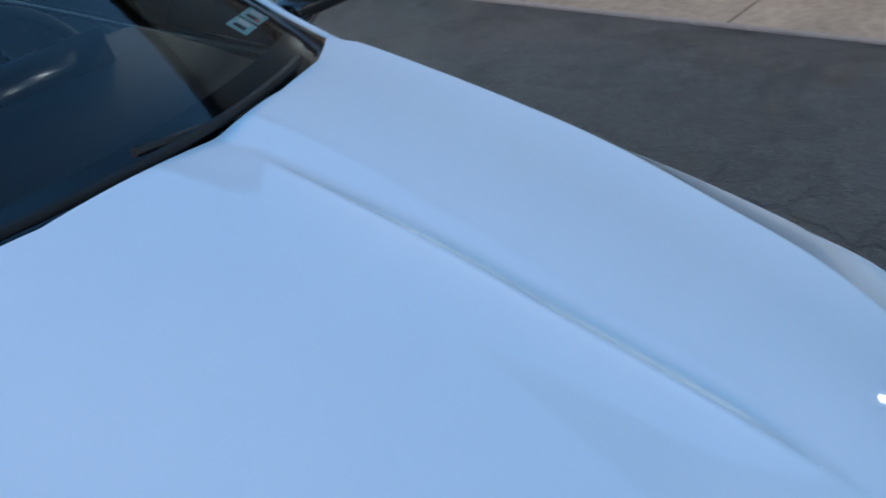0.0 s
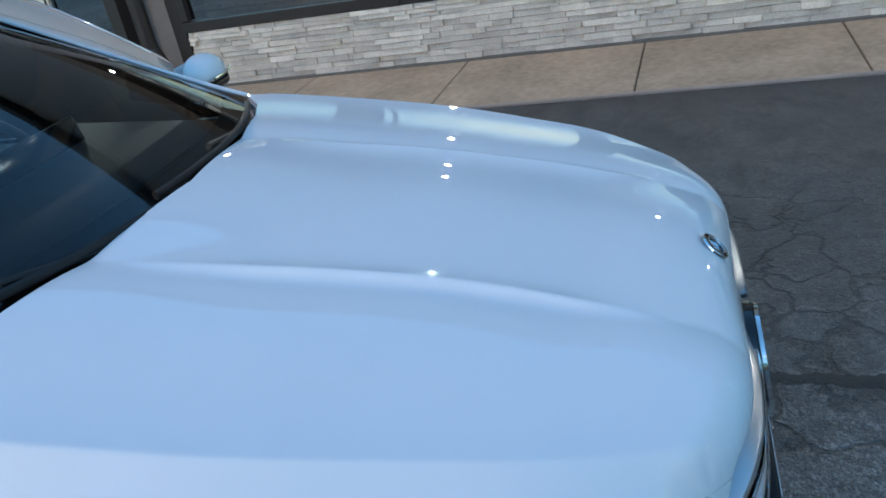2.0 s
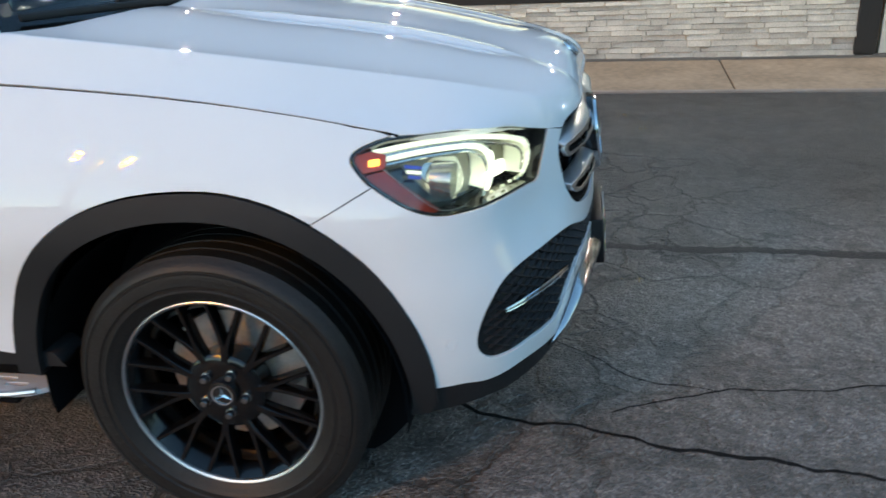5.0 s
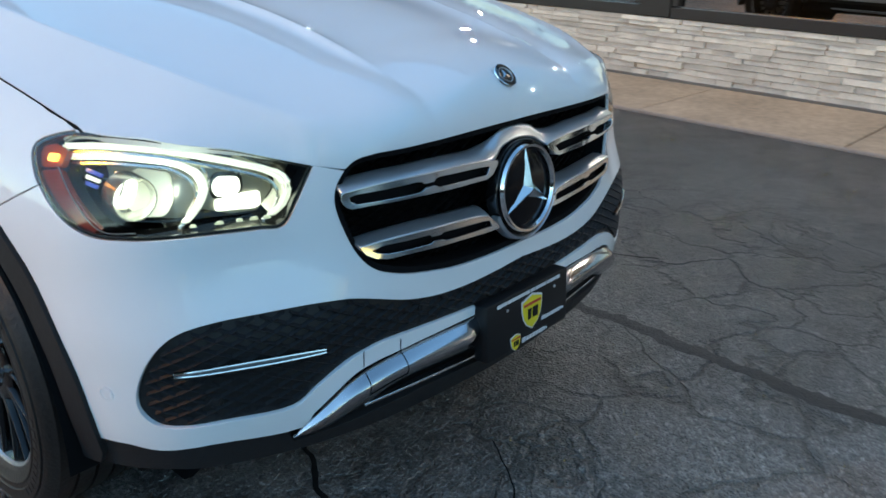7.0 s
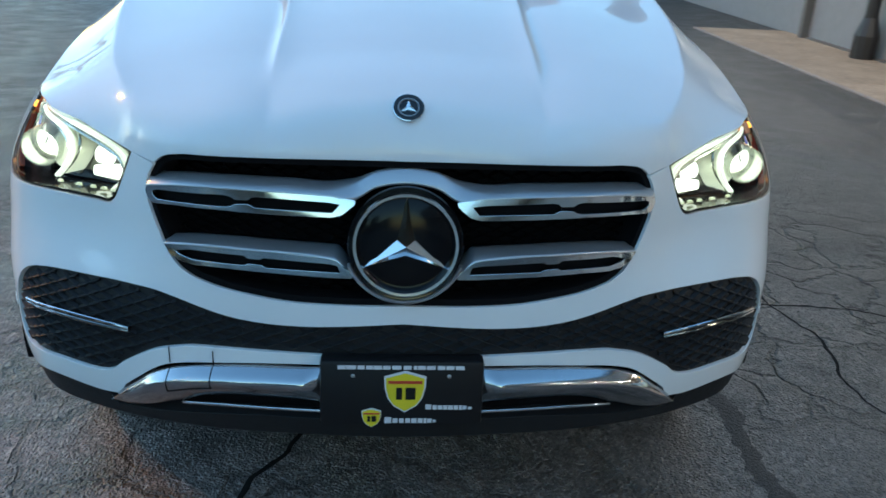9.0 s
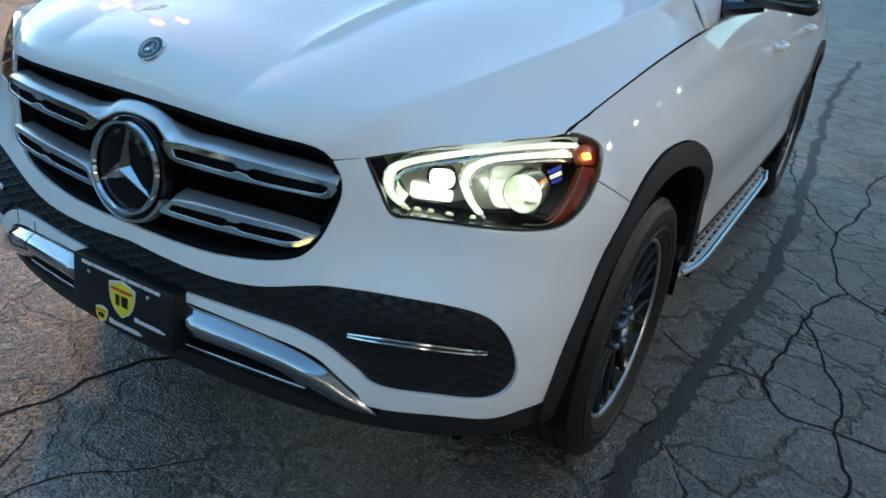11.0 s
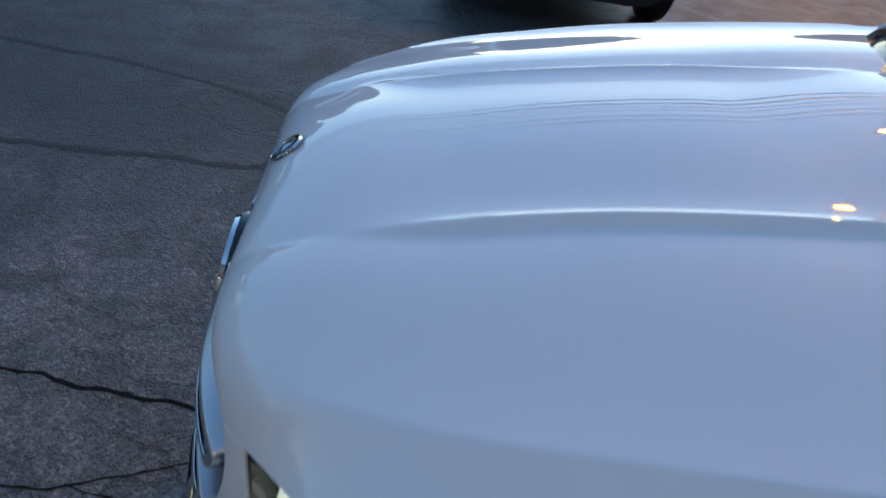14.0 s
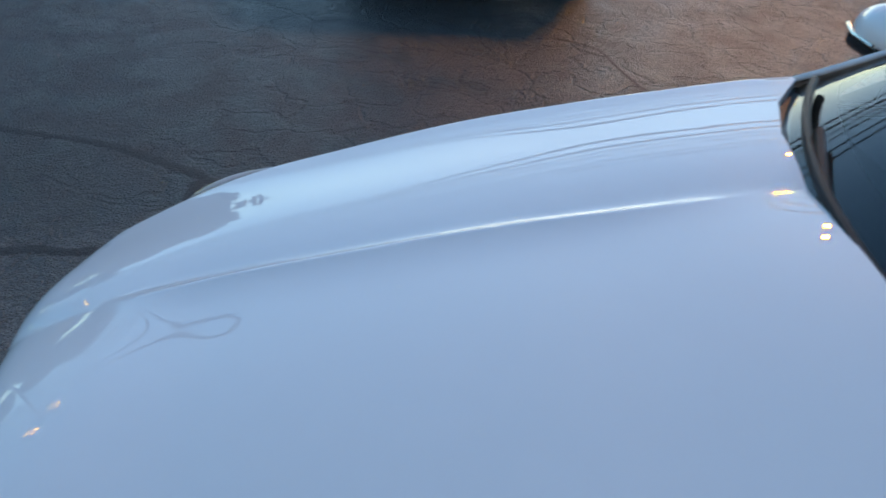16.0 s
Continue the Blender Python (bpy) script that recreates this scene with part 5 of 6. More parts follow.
POLE = material("galvanised_pole", (0.20, 0.20, 0.20), 0.5, 0.7, vary=0.15)

g = bmesh.new()
bmesh.ops.create_grid(g, x_segments=8, y_segments=8, size=300)
ground = bpy.data.meshes.new("ground")
g.to_mesh(ground)
g.free()
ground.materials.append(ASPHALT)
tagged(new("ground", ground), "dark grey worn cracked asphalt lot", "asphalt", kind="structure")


def seam(keys, width, z=.004, seed=1, meander=.0, mat=None, label="black tar-filled crack across the asphalt"):
    """A wandering tar-filled seam or open crack in the asphalt."""
    k = np.array(keys, float)
    d = np.r_[0, np.cumsum(np.linalg.norm(np.diff(k, axis=0), axis=1))]
    n = max(12, int(d[-1] / .02))
    p = spline(np.c_[d, k], np.linspace(0, d[-1], n))
    t = np.gradient(p, axis=0)
    t /= np.linalg.norm(t, axis=1)[:, None]
    nr = np.stack([-t[:, 1], t[:, 0]], 1)
    rng = random.Random(seed)
    run = np.linspace(0, d[-1], n)
    for freq, amp in ((9, 1.0), (23, .55), (52, .3)):
        p = p + nr * (meander * amp * np.sin(freq * run + rng.random() * 6) * np.sin(.37 * freq * run + rng.random() * 6))[:, None]
    wob, wob2 = ([width * (.55 + .2 * math.sin(i * .15 + a) * math.sin(i * .041 + b) + .4 * rng.random() ** 2) for i in range(n)] for a, b in ((rng.random() * 6, rng.random() * 6), (rng.random() * 6, rng.random() * 6)))
    v, f = [], []
    for i in range(n):
        a, b = p[i] + nr[i] * wob[i], p[i] - nr[i] * wob2[i]
        v += [(a[0], a[1], .0008), (p[i][0], p[i][1], z), (b[0], b[1], .0008)]
    for i in range(n - 1):
        j = 3 * i
        f += [(j, j + 1, j + 4, j + 3), (j + 1, j + 2, j + 5, j + 4)]
    tagged(mesh_object("tar_seam" if mat is None else "crack", v, f, mat or TAR), label, "tar seam" if mat is None else "crack", kind="structure")


seam([(.92, -3.5), (.96, -1.28), (1.0, -.4), (1.04, .4), (1.08, 1.4), (1.14, 2.6), (1.05, 4.8), (.9, 7.5), (.9, 11)], .05, .003, 2, .012)
seam([(-3.1, -3.6), (-3.05, -1.78), (-2.95, -1.0), (-2.75, -.41), (-2.52, -.08), (-2.2, .4), (-1.9, 1.2)], .042, .003, 3, .010)
seam([(-1.9, -2.8), (-1.93, -1.22), (-1.96, -.7), (-2.03, -.24), (-2.5, -.1)], .040, .003, 4, .010)
CRACK = material("open_crack", (0.014, 0.0135, 0.013), 0.9, vary=0.6, scale=40, spec=0.1)
OPEN = "dark open crack in the worn asphalt"
seam([(-.62, -2.4), (-.57, -.69), (-.53, -.40), (-.45, -.1), (-.38, .3), (-.2, .7)], .011, .002, 5, .016, CRACK, OPEN)
seam([(-.10, -1.0), (-.18, -.55), (-.20, -.43), (-.24, -.32), (-.28, -.21), (-.35, -.10)], .005, .0015, 11, .012, CRACK, OPEN)
seam([(-.20, -.44), (-.16, -.33), (-.15, -.25), (-.10, -.14), (-.03, -.06), (.1, .1)], .004, .0015, 12, .010, CRACK, OPEN)
seam([(.9, 5.2), (.95, 4.59), (1.19, 3.82), (1.35, 3.41), (1.39, 2.97), (1.48, 2.65), (1.64, 2.52), (2.0, 2.4)], .009, .002, 13, .014, CRACK, OPEN)
seam([(1.48, 2.65), (1.37, 2.37), (1.33, 2.0), (1.31, 1.58), (1.41, 1.41), (1.55, 1.41), (1.8, 1.40), (2.1, 1.25)], .009, .002, 14, .014, CRACK, OPEN)
seam([(1.34, 2.25), (1.46, 1.89), (1.55, 1.68), (1.55, 1.41), (1.61, 1.15), (1.55, .8), (1.7, .4)], .008, .002, 15, .014, CRACK, OPEN)
seam([(.90, 1.68), (1.07, 1.57), (1.17, 1.60), (1.31, 1.58)], .007, .002, 16, .010, CRACK, OPEN)
seam([(1.35, 3.41), (1.45, 4.09), (1.44, 4.66), (1.6, 5.4), (1.5, 6.4)], .010, .002, 17, .014, CRACK, OPEN)
seam([(1.0, .70), (1.04, .89), (1.03, 1.02), (1.09, 1.14), (1.08, 1.34), (1.2, 1.58)], .007, .002, 18, .010, CRACK, OPEN)
seam([(1.64, 2.52), (1.74, 3.0), (1.66, 3.5), (1.9, 4.0)], .008, .002, 19, .014, CRACK, OPEN)
seam([(-4.5, 1.9), (-4.32, 2.18), (-4.0, 2.24), (-3.72, 2.29), (-3.2, 2.5)], .02, .003, 6)

# ---- pavement, kerb ----
before_shop = set(scene.objects)


def walk_z(y):
    return .02


pav = thing("pavement", "tan concrete pavement slabs with dark joints", "pavement", kind="structure")
joints = [-7.4, -5.84, -4.28, -2.72, -1.15, .40, 2.00, 3.57, 5.14, 6.7, 8.27, 9.84, 11.4]
for a, b in zip(joints, joints[1:]):
    x0, x1 = 4.19, 6.2
    top = bmesh.new()
    vs = [top.verts.new((x, y, z)) for z in (-.1, 1) for x, y in ((x0, a + .006), (x1, a + .006), (x1, b - .006), (x0, b - .006))]
    for q in vs[4:]:
        q.co.z = walk_z(q.co.y)
    for fc in ((3, 2, 1, 0), (4, 5, 6, 7), (0, 1, 5, 4), (1, 2, 6, 5), (2, 3, 7, 6), (3, 0, 4, 7)):
        top.faces.new([vs[i] for i in fc])
    bmesh.ops.bevel(top, geom=[e for e in top.edges if e.verts[0].co.z > 0 and e.verts[1].co.z > 0], offset=.006, segments=1, affect="EDGES")
    part("slab", top, CONCRETE, pav, smooth=False)
bm = bmesh.new()
ys = np.linspace(-7.4, 11.4, 60)
prof = [(4.155, -.05), (4.158, .6), (4.166, 1.0), (4.184, 1.0), (4.186, -.05)]
rings = []
for y in ys:
    rings.append([bm.verts.new((x, y, -.05 if h < 0 else (walk_z(y) + .003) * h)) for x, h in prof])
for a, b in zip(rings, rings[1:]):
    for i in range(4):
        bm.faces.new((a[i], a[i + 1], b[i + 1], b[i]))
bmesh.ops.recalc_face_normals(bm, faces=bm.faces)
kb = part("kerb", bm, KERB, None, smooth=False)
tagged(kb, "narrow pale concrete kerb edge of the pavement", "kerb", kind="structure")

# ---- building: ledger-stone base, shop windows, siding, soffit ----
WX = 5.60
wall = thing("wall_east", "pale ledger-stone wall base below dark-framed shop windows", "wall", kind="structure")
part("backing", boxed((WX + .16, 1.28, .29), (.24, 7.28, .62)), MORTAR, wall)
rng = random.Random(11)
blocks = []
for k in range(6):
    bm = bmesh.new()
    box(bm, (0, 0, 0), (1, 1, 1), .035, seg=1)
    r2 = random.Random(k)
    for v in bm.verts:
        v.co.x += r2.uniform(-.10, .10)
        v.co.y *= 1 + r2.uniform(-.006, .006)
        v.co.z *= 1 + r2.uniform(-.05, .02)
    me = bpy.data.meshes.new("stone")
    bm.to_mesh(me)
    bm.free()
    me.materials.append(STONE)
    blocks.append(me)
z = .03
row = 0
while z < .585:
    h = rng.choice((.042, .048, .055, .06))
    h = min(h, .592 - z)
    y = -2.36 + (-.2 * rng.random())
    while y < 4.90:
        ln = rng.choice((.16, .22, .28, .34, .42, .5))
        y0, y1 = max(y, -2.36), min(y + ln, 4.90)
        if y1 - y0 > .03 and z + h > walk_z((y0 + y1) / 2) - .02:
            o = new("stone", rng.choice(blocks))
            o.parent = wall
            d = rng.uniform(.05, .085)
            o.matrix_basis = Matrix.Translation((WX + .04 - d / 2 + .02, (y0 + y1) / 2, z + h / 2)) @ Matrix.Diagonal((d, y1 - y0 - .002, h - .0015, 1))
        y += ln
    z += h
    row += 1


def member(c, size, mat, parent, name, label=""):
    return part(name, boxed(c, size, .006), mat, parent, label, smooth=False)


def shop_window(i, y0, y1):
    w = thing("window_%d" % i, "large shop window in a dark bronze frame reflecting parked cars", "window", kind="structure")
    z0, z1 = .595, 2.45
    member((WX + .05, (y0 + y1) / 2, z0 + .05), (.13, y1 - y0, .10), FRAME, w, "window_sill", "dark bronze sill")
    member((WX + .05, (y0 + y1) / 2, z1 - .04), (.12, y1 - y0, .08), FRAME, w, "window_frame")
    for y in (y0 + .035, y1 - .035):
        member((WX + .05, y, (z0 + z1) / 2 + .05), (.12, .07, z1 - z0 - .12), FRAME, w, "window_frame")
    p = mesh_object("pane", [(WX + .06, y0 + .06, z0 + .09), (WX + .06, y1 - .06, z0 + .09), (WX + .06, y1 - .06, z1 - .07), (WX + .06, y0 + .06, z1 - .07)], [(0, 3, 2, 1)], SHOP, w, "reflecting shop window pane", smooth=False)
    p.visible_shadow = False


posts = [(-2.34, .10), (.37, 2.57), (2.90, 4.92)]
for i, (a, b) in enumerate(posts):
    shop_window(i + 1, a, b)
for k, (a, b) in enumerate(((.10, .37), (2.57, 2.90), (-2.53, -2.34))):
    z0 = .05 if a < -2 else .60
    c = part("window_post", boxed((WX + .05, (a + b) / 2, (z0 + 2.45) / 2), (.16, b - a, 2.45 - z0), .008), FRAME, None, smooth=False)
    tagged(c, "dark bronze post between shop windows", "window post", "window posts", "structure")


def glazed_door(i, y0, y1, z0, parts=2, set_back=0.0):
    d = thing("door_%d" % i, "cream-framed glazed shop door", "door", kind="structure")
    n, DX = parts, WX + set_back
    w = (y1 - y0) / n
    for k in range(n):
        a, b = y0 + k * w, y0 + (k + 1) * w
        member((DX + .10, a + .055, z0 + 1.05), (.05, .11, 2.1), CREAM, d, "stile")
        member((DX + .10, b - .055, z0 + 1.05), (.05, .11, 2.1), CREAM, d, "stile")
        member((DX + .10, (a + b) / 2, z0 + .13), (.05, w - .22, .24), CREAM, d, "rail")
        member((DX + .10, (a + b) / 2, z0 + 2.03), (.05, w - .22, .14), CREAM, d, "rail")
        p = mesh_object("pane", [(DX + .10, a + .1, z0 + .22), (DX + .10, b - .1, z0 + .22), (DX + .10, b - .1, z0 + 1.98), (DX + .10, a + .1, z0 + 1.98)], [(0, 3, 2, 1)], SHOP, d, smooth=False)
        p.visible_shadow = False
        part("handle", tube([(DX + .03, b - .10 if k % 2 == 0 else a + .10, z0 + .85), (DX + .03, b - .10 if k % 2 == 0 else a + .10, z0 + 1.25)], .012), FRAME, d)


glazed_door(1, 5.85, 8.0, walk_z(5.8), set_back=.33)
for y in (5.0, 5.72, 8.08):
    jm = part("door_jamb", boxed((WX + .24, y, 1.25), (.46, .15, 2.44), .008), FRAME, None, smooth=False)
    tagged(jm, "dark bronze jamb of the recessed door", "door jamb", "door jambs", "structure")
sw_wall = part("wall_recess", boxed((WX + .44, 5.36, 1.25), (.06, .58, 2.44), .004), SIDING, None, smooth=False)
tagged(sw_wall, "grey wall beside the recessed door", "wall", kind="structure")
glazed_door(2, -4.4, -2.58, .022)
for y in (5.28, 8.6):
    zc = walk_z(y)
    col = thing("column", "dark bronze column with a flared base", "column", "columns by the door", "structure")
    part("base", lathe([(0, zc), (.15, zc), (.15, zc + .28), (.135, zc + .34), (.085, zc + .50), (.085, zc + .52)], 12, "z", (5.44, y, 0)), FRAME, col, "flared column base", smooth=False)
    part("shaft", lathe([(.08, zc + .5), (.08, 2.8)], 16, "z", (5.44, y, 0)), FRAME, col)
dm = part("door_mat", boxed((5.58, 6.8, walk_z(5.85) + .012), (.62, 1.1, .018), .006), MAT, None)
tagged(dm, "black rubber door mat on the pavement", "door mat")

# siding, roof and canopy run on unseen both ways to block low sky
up = thing("wall_upper", "grey clapboard siding above the shop windows", "wall", kind="structure")
ROOF_Z = 6.8
for k in range(18):
    zz = 2.46 + k * .24
    part("board", boxed((WX + .06, -3.0, zz + .12), (.05, 54.0, .248), .004, Matrix.Rotation(radians(4), 4, "Y")), SIDING, up, smooth=False)
ea = part("trim", boxed((WX - .10, -3.0, ROOF_Z), (.30, 54.0, .16), .02), FRAME, None, smooth=False)
tagged(ea, "dark gutter along the roof edge", "gutter", kind="structure")
rf = part("roof", boxed((WX + 4.3, -3.0, ROOF_Z + .14), (8.9, 54.0, .12), .02), SIDING, None, smooth=False)
tagged(rf, "flat grey roof of the shop building", "roof", kind="structure")
bw = part("wall_back", boxed((WX + 8.6, -3.0, ROOF_Z / 2), (.2, 54.0, ROOF_Z), .01), SIDING, None, smooth=False)
tagged(bw, "grey siding wall closing the shop building", "wall", kind="structure")
# outer lengths of both piers are added, unseen, to keep sky out of reflections
pf = part("pier", boxed((WX + .12, 16.45, 1.25), (.2, 16.6, 2.5), .01), SIDING, None, smooth=False)
tagged(pf, "grey siding wall beside the door", "wall", kind="structure")
pf = part("pier", boxed((WX + .12, -17.2, 1.25), (.2, 25.6, 2.5), .01), SIDING, None, smooth=False)
tagged(pf, "grey siding wall beside the door", "wall", kind="structure")
cl = part("ceiling", boxed((4.93, -3.0, 2.86), (1.34, 54.0, .08), .01), SOFFIT, None, smooth=False)
tagged(cl, "brown soffit over the pavement", "ceiling", kind="structure")
fa = part("trim", boxed((4.25, -3.0, 2.98), (.05, 54.0, .34), .01), SOFFIT, None, smooth=False)
tagged(fa, "brown fascia board of the canopy", "trim", kind="structure")
for y in (-7.3, -5.1, -2.9, -.75, 1.45, 3.65, 5.85, 8.05, 10.25, 12.45):
    dl = thing("soffit_lamp", "round lit recessed lamp in the brown soffit", "lamp", "soffit lamps")
    part("disc", lathe([(0, 2.812), (.040, 2.812)], 20, "z", (4.72, y, 0)), WARM_LED, dl, "lit warm lamp disc")
    part("ring", lathe([(.041, 2.806), (.058, 2.804), (.062, 2.82)], 24, "z", (4.72, y, 0)), CHROME, dl)
    lamp("soffit_light", "SPOT", look((4.72, y, 2.79), (4.72, y, 0)), 8, (1.0, .84, .68), .03).data.spot_size = radians(172)
# room behind the glass
rm = bmesh.new()
for c, s in (((8.5, 1.5, 1.3), (.1, 18, 3)), ((7.0, 1.5, 2.75), (3, 18, .1)), ((7.0, 10.6, 1.3), (3, .1, 3)), ((7.0, -7.6, 1.3), (3, .1, 3))):
    box(rm, c, s)
tagged(part("wall_inner", rm, ROOM, None, smooth=False), "dim walls inside the shop", "wall", kind="structure")
fl = part("floor", boxed((7.0, 1.5, .02), (2.9, 18, .04)), ROOM, None, smooth=False)
tagged(fl, "dim shop floor", "floor", kind="structure")

# the white car stands a little askew to the shop front
turn = Matrix.Translation((4.33, 0, 0)) @ Matrix.Rotation(-math.atan(.04), 4, "Z") @ Matrix.Translation((-4.155, 0, 0))
for ob in [o for o in scene.objects if o not in before_shop and o.parent is None]:
    ob.matrix_basis = turn @ ob.matrix_basis


# ---- other parked cars, seen past the bonnet and in the shop glass ----
def parked_car(name, paint, label, m, long=4.7, wide=1.86, high=1.5, suv=False):
    c = thing(name, label, "car", "parked cars")
    H = high
    keys = [(0, .50, .55, .55), (.06, .66, .62, .62), (.25, .80, .80, .80), (.95, .86, .97, .97), (1.25, .88, 1.02, 1.02), (1.95, .90, 1.0, H - .06), (2.6, .91, 1.0, H), (3.5, .91, 1.02, H - .03), (4.2, .89, 1.02, H - (.12 if suv else .34)), (4.55, .86, .98, 1.05), (4.7, .74, .80, .82)]
    ys = np.linspace(0, 4.7, 44)
    prof = spline(keys, ys)
    k2 = wide / 1.82
    def ring(i, grow=0.0):
        w, belt, top = prof[i]
        y = ys[i] * long / 4.7
        w *= k2
        t = max(0, top - belt)
        pts = [(0, .26), (w * .8, .26), (w * .97, .36), (w, .60), (w * .985, belt - .10), (w * .93, belt)]
        pts += [(w * (.93 - .22 * q ** 1.3 * min(1, t / .3)), belt + t * q) for q in (.35, .7, .92)] + [(w * .55 * min(1, .4 + t), belt + t), (0, belt + t + .01)]
        return [(x + grow, y, z + grow) for x, z in pts]
    bm = bmesh.new()
    rings = []
    for i in range(len(ys)):
        r = ring(i)
        rings.append([bm.verts.new(p) for p in r] + [bm.verts.new((-x, y, z)) for x, y, z in r[-2:0:-1]])
    n = len(rings[0])
    for a, b in zip(rings, rings[1:]):
        for k in range(n):
            bm.faces.new((a[k], a[(k + 1) % n], b[(k + 1) % n], b[k]))
    bm.faces.new(rings[0][::-1])
    bm.faces.new(rings[-1])
    bmesh.ops.recalc_face_normals(bm, faces=bm.faces)
    part("body", bm, paint, c)
    for sg in (-1, 1):
        gv, gf = [], []
        for i in range(13, 38):
            w, belt, top = prof[i]
            y = ys[i] * long / 4.7
            t = max(.02, top - belt)
            w *= k2
            for q in (.12, .85):
                gv.append((sg * (w * (.93 - .22 * q ** 1.3 * min(1, t / .3)) + .006), y, belt + t * q))
        for i in range(24):
            gf.append((2 * i, 2 * i + 2, 2 * i + 3, 2 * i + 1))
        mesh_object("side_glass", gv, gf, GLOSS_BLACK, c, "dark side glass")
        for y in (.85, long - .95):
            w = new("wheel")
            w.parent = c
            w.location = (sg * (wide / 2 - .11), y, .34)
            part("tyre", lathe([(.22, -.10), (.30, -.115), (.335, -.09), (.34, .0), (.335, .09), (.30, .115), (.22, .10)], 36, "x"), RUBBER, w)
            part("rim", lathe([(.0, sg * .07), (.06, sg * .075), (.20, sg * .055), (.225, sg * .10), (.235, sg * .10)], 30, "x"), ALU, w)
            for k in range(5):
                part("spoke", placed(boxed((sg * .085, 0, .13), (.03, .04, .18), .008), Matrix.Rotation(2 * math.pi * k / 5, 4, "X")), ALU, w)
    for sg in (-1, 1):
        part("tail_lamp", boxed((sg * wide * .33, long - .12, .86), (.34, .12, .12), .03), RED_PRINT, c, "red tail lamp")
        part("headlamp", boxed((sg * wide * .33, .16, .68), (.34, .14, .12), .03), LAMPGREY, c)
    part("windscreen", boxed((0, 1.58 * long / 4.7, (1.0 + H) / 2), (1.25, .78, .012), .004, Matrix.Rotation(radians(33), 4, "X")), GLOSS_BLACK, c, "dark windscreen")
    part("tail_window", boxed((0, 4.37 * long / 4.7, (1.0 + H) / 2), (1.2, .5, .012), .004, Matrix.Rotation(radians(-50), 4, "X")), GLOSS_BLACK, c)
    c.matrix_basis = m
    return c


P_DARK = material("dark_grey_paint", (.02, .022, .026), .3, .2, 1.0, vary=.1)
P_WHITE = material("white_car_paint", (.75, .76, .76), .3, 0, 1.0, vary=.02)
P_RED = material("dark_red_paint", (.22, .015, .015), .3, 0, 1.0, vary=.05)
P_SILVER = material("silver_paint", (.42, .44, .46), .3, .6, 1.0, vary=.03)
parked_car("parked_car", P_DARK, "dark grey car parked facing the white one", pose(-5.05, 1.55, 0, 0, 0, 90), long=4.9, wide=1.95, high=1.7, suv=True)
parked_car("parked_car", P_WHITE, "white hatchback parked across the lot", pose(-13.0, 1.0, 0, 0, 0, 100), suv=True, high=1.55)
parked_car("parked_car", P_RED, "dark red car parked across the lot", pose(-13.3, 4.2, 0, 0, 0, 96))
parked_car("parked_car", P_SILVER, "silver car parked across the lot", pose(-13.1, 7.3, 0, 0, 0, 98))
parked_car("parked_car", P_WHITE, "white car parked across the lot", pose(-13.2, -2.4, 0, 0, 0, 97), suv=True, high=1.7)

# ---- yard lamps, poles and wires over the lot ----
def yard_lamp(m, lit=900.0, h=9.8):
    p = thing("yard_lamp", "tall grey pole with four lit warm lamp heads", "street lamp", "yard lamps")
    part("pole", lathe([(.12, 0), (.07, h), (.03, h + .15)], 16, "z"), POLE, p)
    for sg in (-1, 1):
        part("crossbar", tube([(sg * .72, -.55, h - .03), (sg * .72, .55, h - .03)], .035), POLE, p)
        for yy in (-.95, .95):
            hd = part("head", boxed((sg * .72, yy, h), (.36, .82, .13), .03), POLE, p, "grey lamp head")
            part("lens", boxed((sg * .72, yy, h - .072), (.20, .46, .02), .006), SODIUM, hd, "lit warm lamp lens")
    part("arm", tube([(-.72, 0, h - .03), (.72, 0, h - .03)], .04), POLE, p)
    p.matrix_basis = m
    if lit:
        for sg in (-1, 1):
            for yy in (-.95, .95):
                ob = lamp("yard_light", "AREA", m @ Matrix.Translation((sg * .72, yy, h - .09)), lit / 4, (1.0, .36, .003), .20)
                ob.data.shape, ob.data.size_y = "RECTANGLE", .46


yard_lamp(pose(-15.0, 9.9, 0, 0, 0, 58), 400)
yard_lamp(pose(-16.0, -14, 0, 0, 0, 60), 0)
POLE_WOOD = material("pole_wood", (.10, .075, .055), .9, vary=.2)
for y in (-38.0, 42.0):
    up = thing("utility_pole", "weathered wooden utility pole with a crossarm", "utility pole", "utility poles")
    part("shaft", lathe([(.15, 0), (.11, 9.4), (0, 9.45)], 12, "z", (-15.95, y, 0)), POLE_WOOD, up)
    part("crossarm", boxed((-15.85, y, 8.9), (4.3, .12, .12), .01), POLE_WOOD, up)
WIRES = ((-13.9, 9.0, 1.5, .05), (-14.8, 9.0, 1.6, .05), (-16.9, 9.0, 1.45, .05), (-17.8, 9.0, 1.55, .05), (-15.7, 7.5, 1.2, .08), (-15.7, 7.0, 1.15, .06))
for x, top, sag, thick in WIRES:
    pts = [(x, -38 + 80 * t, top - sag * 4 * t * (1 - t)) for t in np.linspace(0, 1, 40)]
    tagged(part("wire", tube(pts, thick, 5), BLACK, None), "black overhead wire sagging between poles", "wire", "overhead wires")

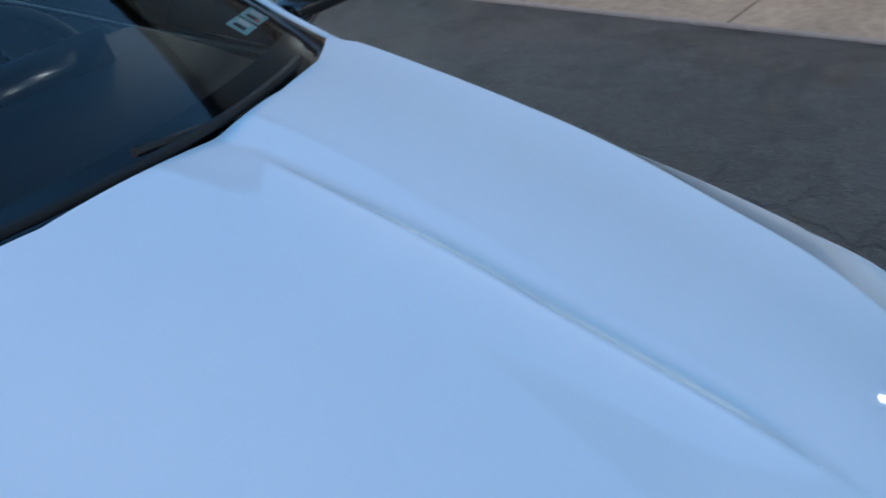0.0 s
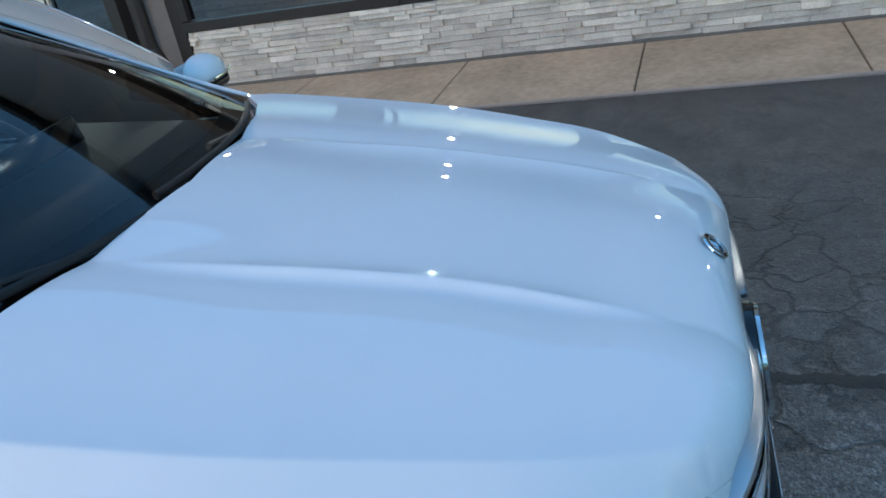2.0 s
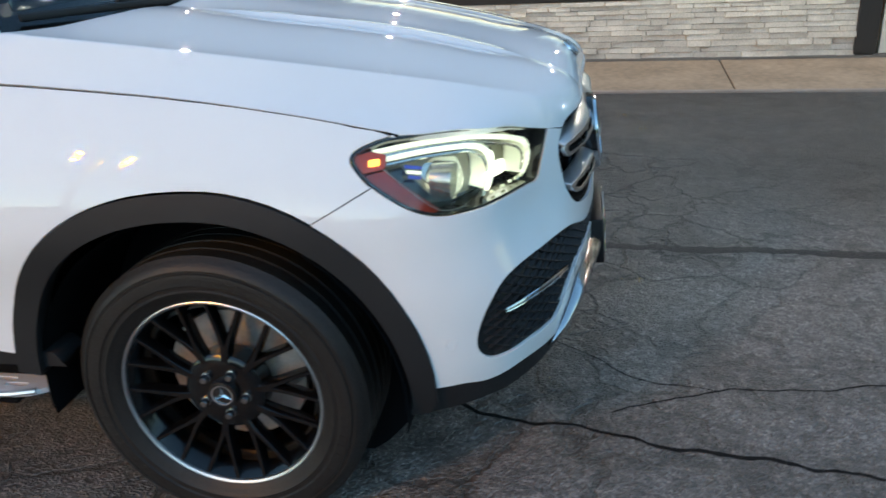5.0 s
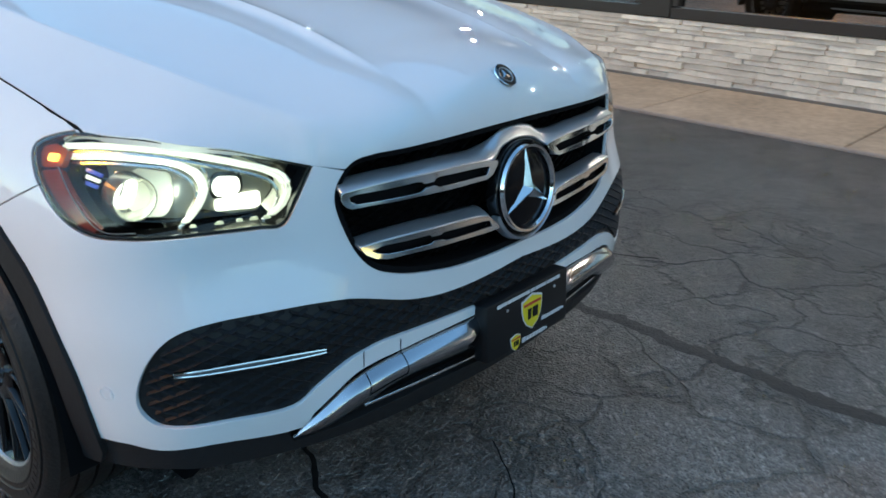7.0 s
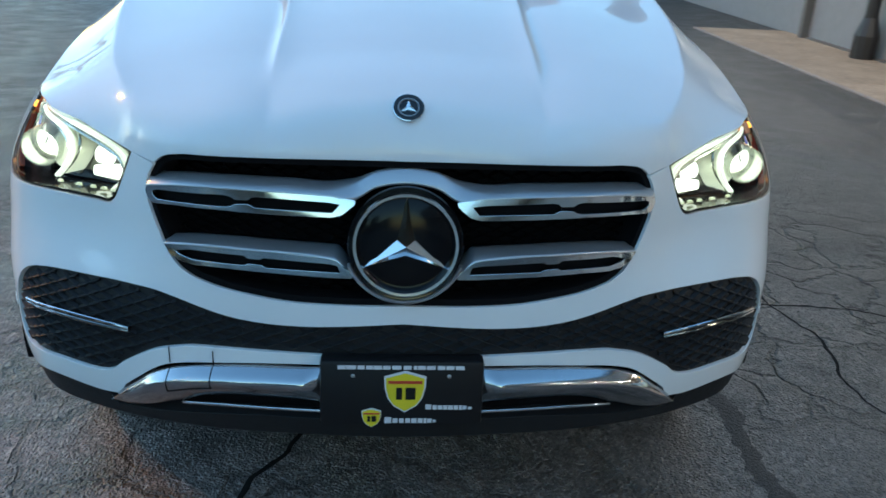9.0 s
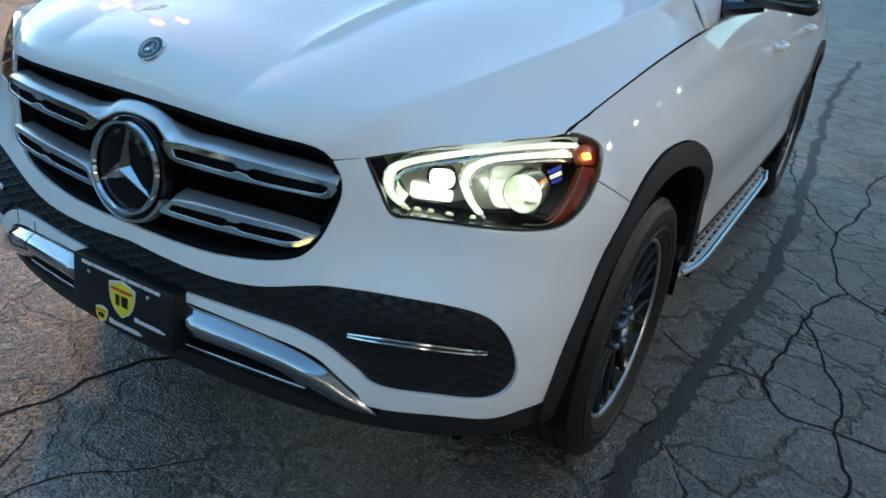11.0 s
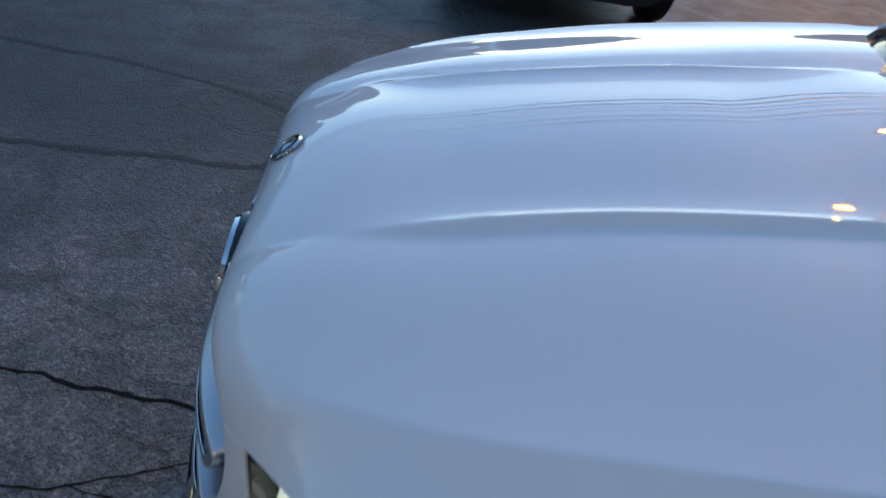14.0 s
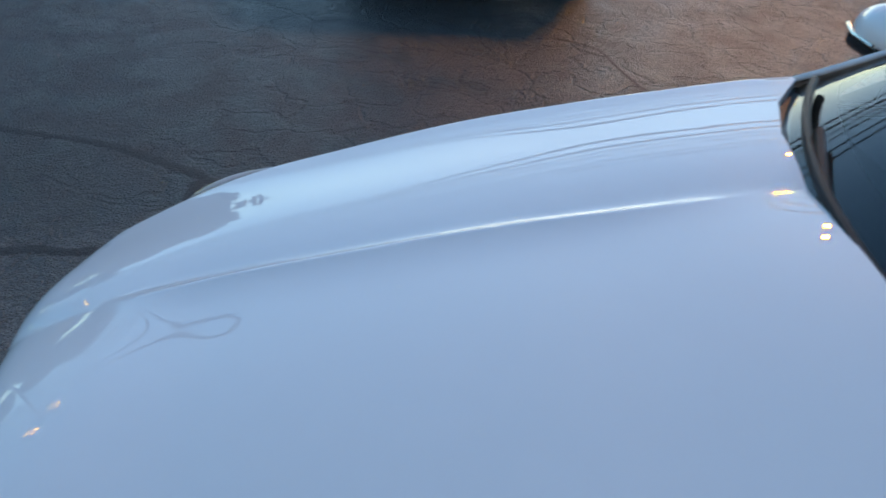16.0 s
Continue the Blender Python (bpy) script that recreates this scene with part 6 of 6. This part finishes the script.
# low dark buildings and trees that close the far side of the lot;
# the last building is added, unseen, to block sky past the shop's end
FAR = material("far_facade", (.12, .11, .10), .9, vary=.2, scale=.6)
for k, (x, y, w, d, h) in enumerate(((-38, -30, 12, 26, 3.4), (-37, -8, 12, 18, 4.4), (-40, 9, 12, 16.2, 3.2), (-38, 28, 12, 22, 4.0), (-40, 48, 12, 18, 3.4), (-20, -58, 30, 10, 5), (-4, 70, 40, 10, 5), (19, 47, 22, 10, 6.5))):
    hs = thing("building", "low dark commercial building across the lot", "building", "far buildings")
    part("wall", boxed((x, y, h / 2), (w, d, h), .02), FAR, hs, smooth=False)
    part("roof", boxed((x, y, h + .15), (w + .4, d + .4, .3), .02), SIDING, hs, smooth=False)
    for q in range(4):
        yy = y - d / 2 + d * (q + .5) / 4
        if w < d:
            part("window", boxed((x + w / 2 + .01, yy, 1.6), (.06, d / 4 * .6, 1.6), .01), GLOSS_BLACK, hs, smooth=False)

# trees behind the far buildings
BARK = material("dark_bark", (.05, .042, .035), .95, vary=.2, bump=.4)
LEAF = material("dark_foliage", (.045, .055, .03), .8, vary=.4, scale=2)


def tree(x, y, h, seed):
    t = thing("tree", "dark leafy tree across the lot at dusk", "tree", "far trees")
    r = random.Random(seed)
    part("trunk", tube([(x, y, 0), (x + .1, y, h * .3), (x - .1, y + .2, h * .62), (x, y + .1, h * .9)], [.26, .2, .12, .03], 9), BARK, t)
    tips = []
    for k in range(9):
        a, z0 = r.random() * 6.28, h * r.uniform(.28, .7)
        q = h * r.uniform(.16, .3)
        tip = (x + q * math.cos(a), y + q * math.sin(a), z0 + h * r.uniform(.12, .24))
        tips.append(tip)
        part("limb", tube([(x, y, z0), ((x + tip[0]) / 2, (y + tip[1]) / 2, z0 + .4 * (tip[2] - z0)), tip], [.09, .06, .02], 6), BARK, t)
    v, f = [], []
    tips += [(x, y, h * .9), (x + .4, y - .4, h * .8)]
    for tip in tips:
        for c in range(170):
            d = Vector((r.gauss(0, 1), r.gauss(0, 1), r.gauss(0, .8))) * h * .075
            p = Vector(tip) + d
            u, w = Vector((r.gauss(0, 1), r.gauss(0, 1), r.gauss(0, 1))).normalized() * .42, Vector((r.gauss(0, 1), r.gauss(0, 1), r.gauss(0, 1))).normalized() * .34
            k = len(v)
            v += [p - u, p + w, p + u, p - w]
            f.append((k, k + 1, k + 2, k + 3))
    tagged(mesh_object("crown", v, f, LEAF, t, smooth=False), kind="stuff")


for k, (x, y, h) in enumerate(((-30.5, -7.5, 6.0), (-30, -11, 7.6), (-30.5, -14.5, 8.0), (-29.5, -18, 9.8), (-30, -23.5, 9), (-29, -30, 9.6), (-24, -38, 9), (-16, -46, 10))):
    tree(x, y, h, 40 + k)
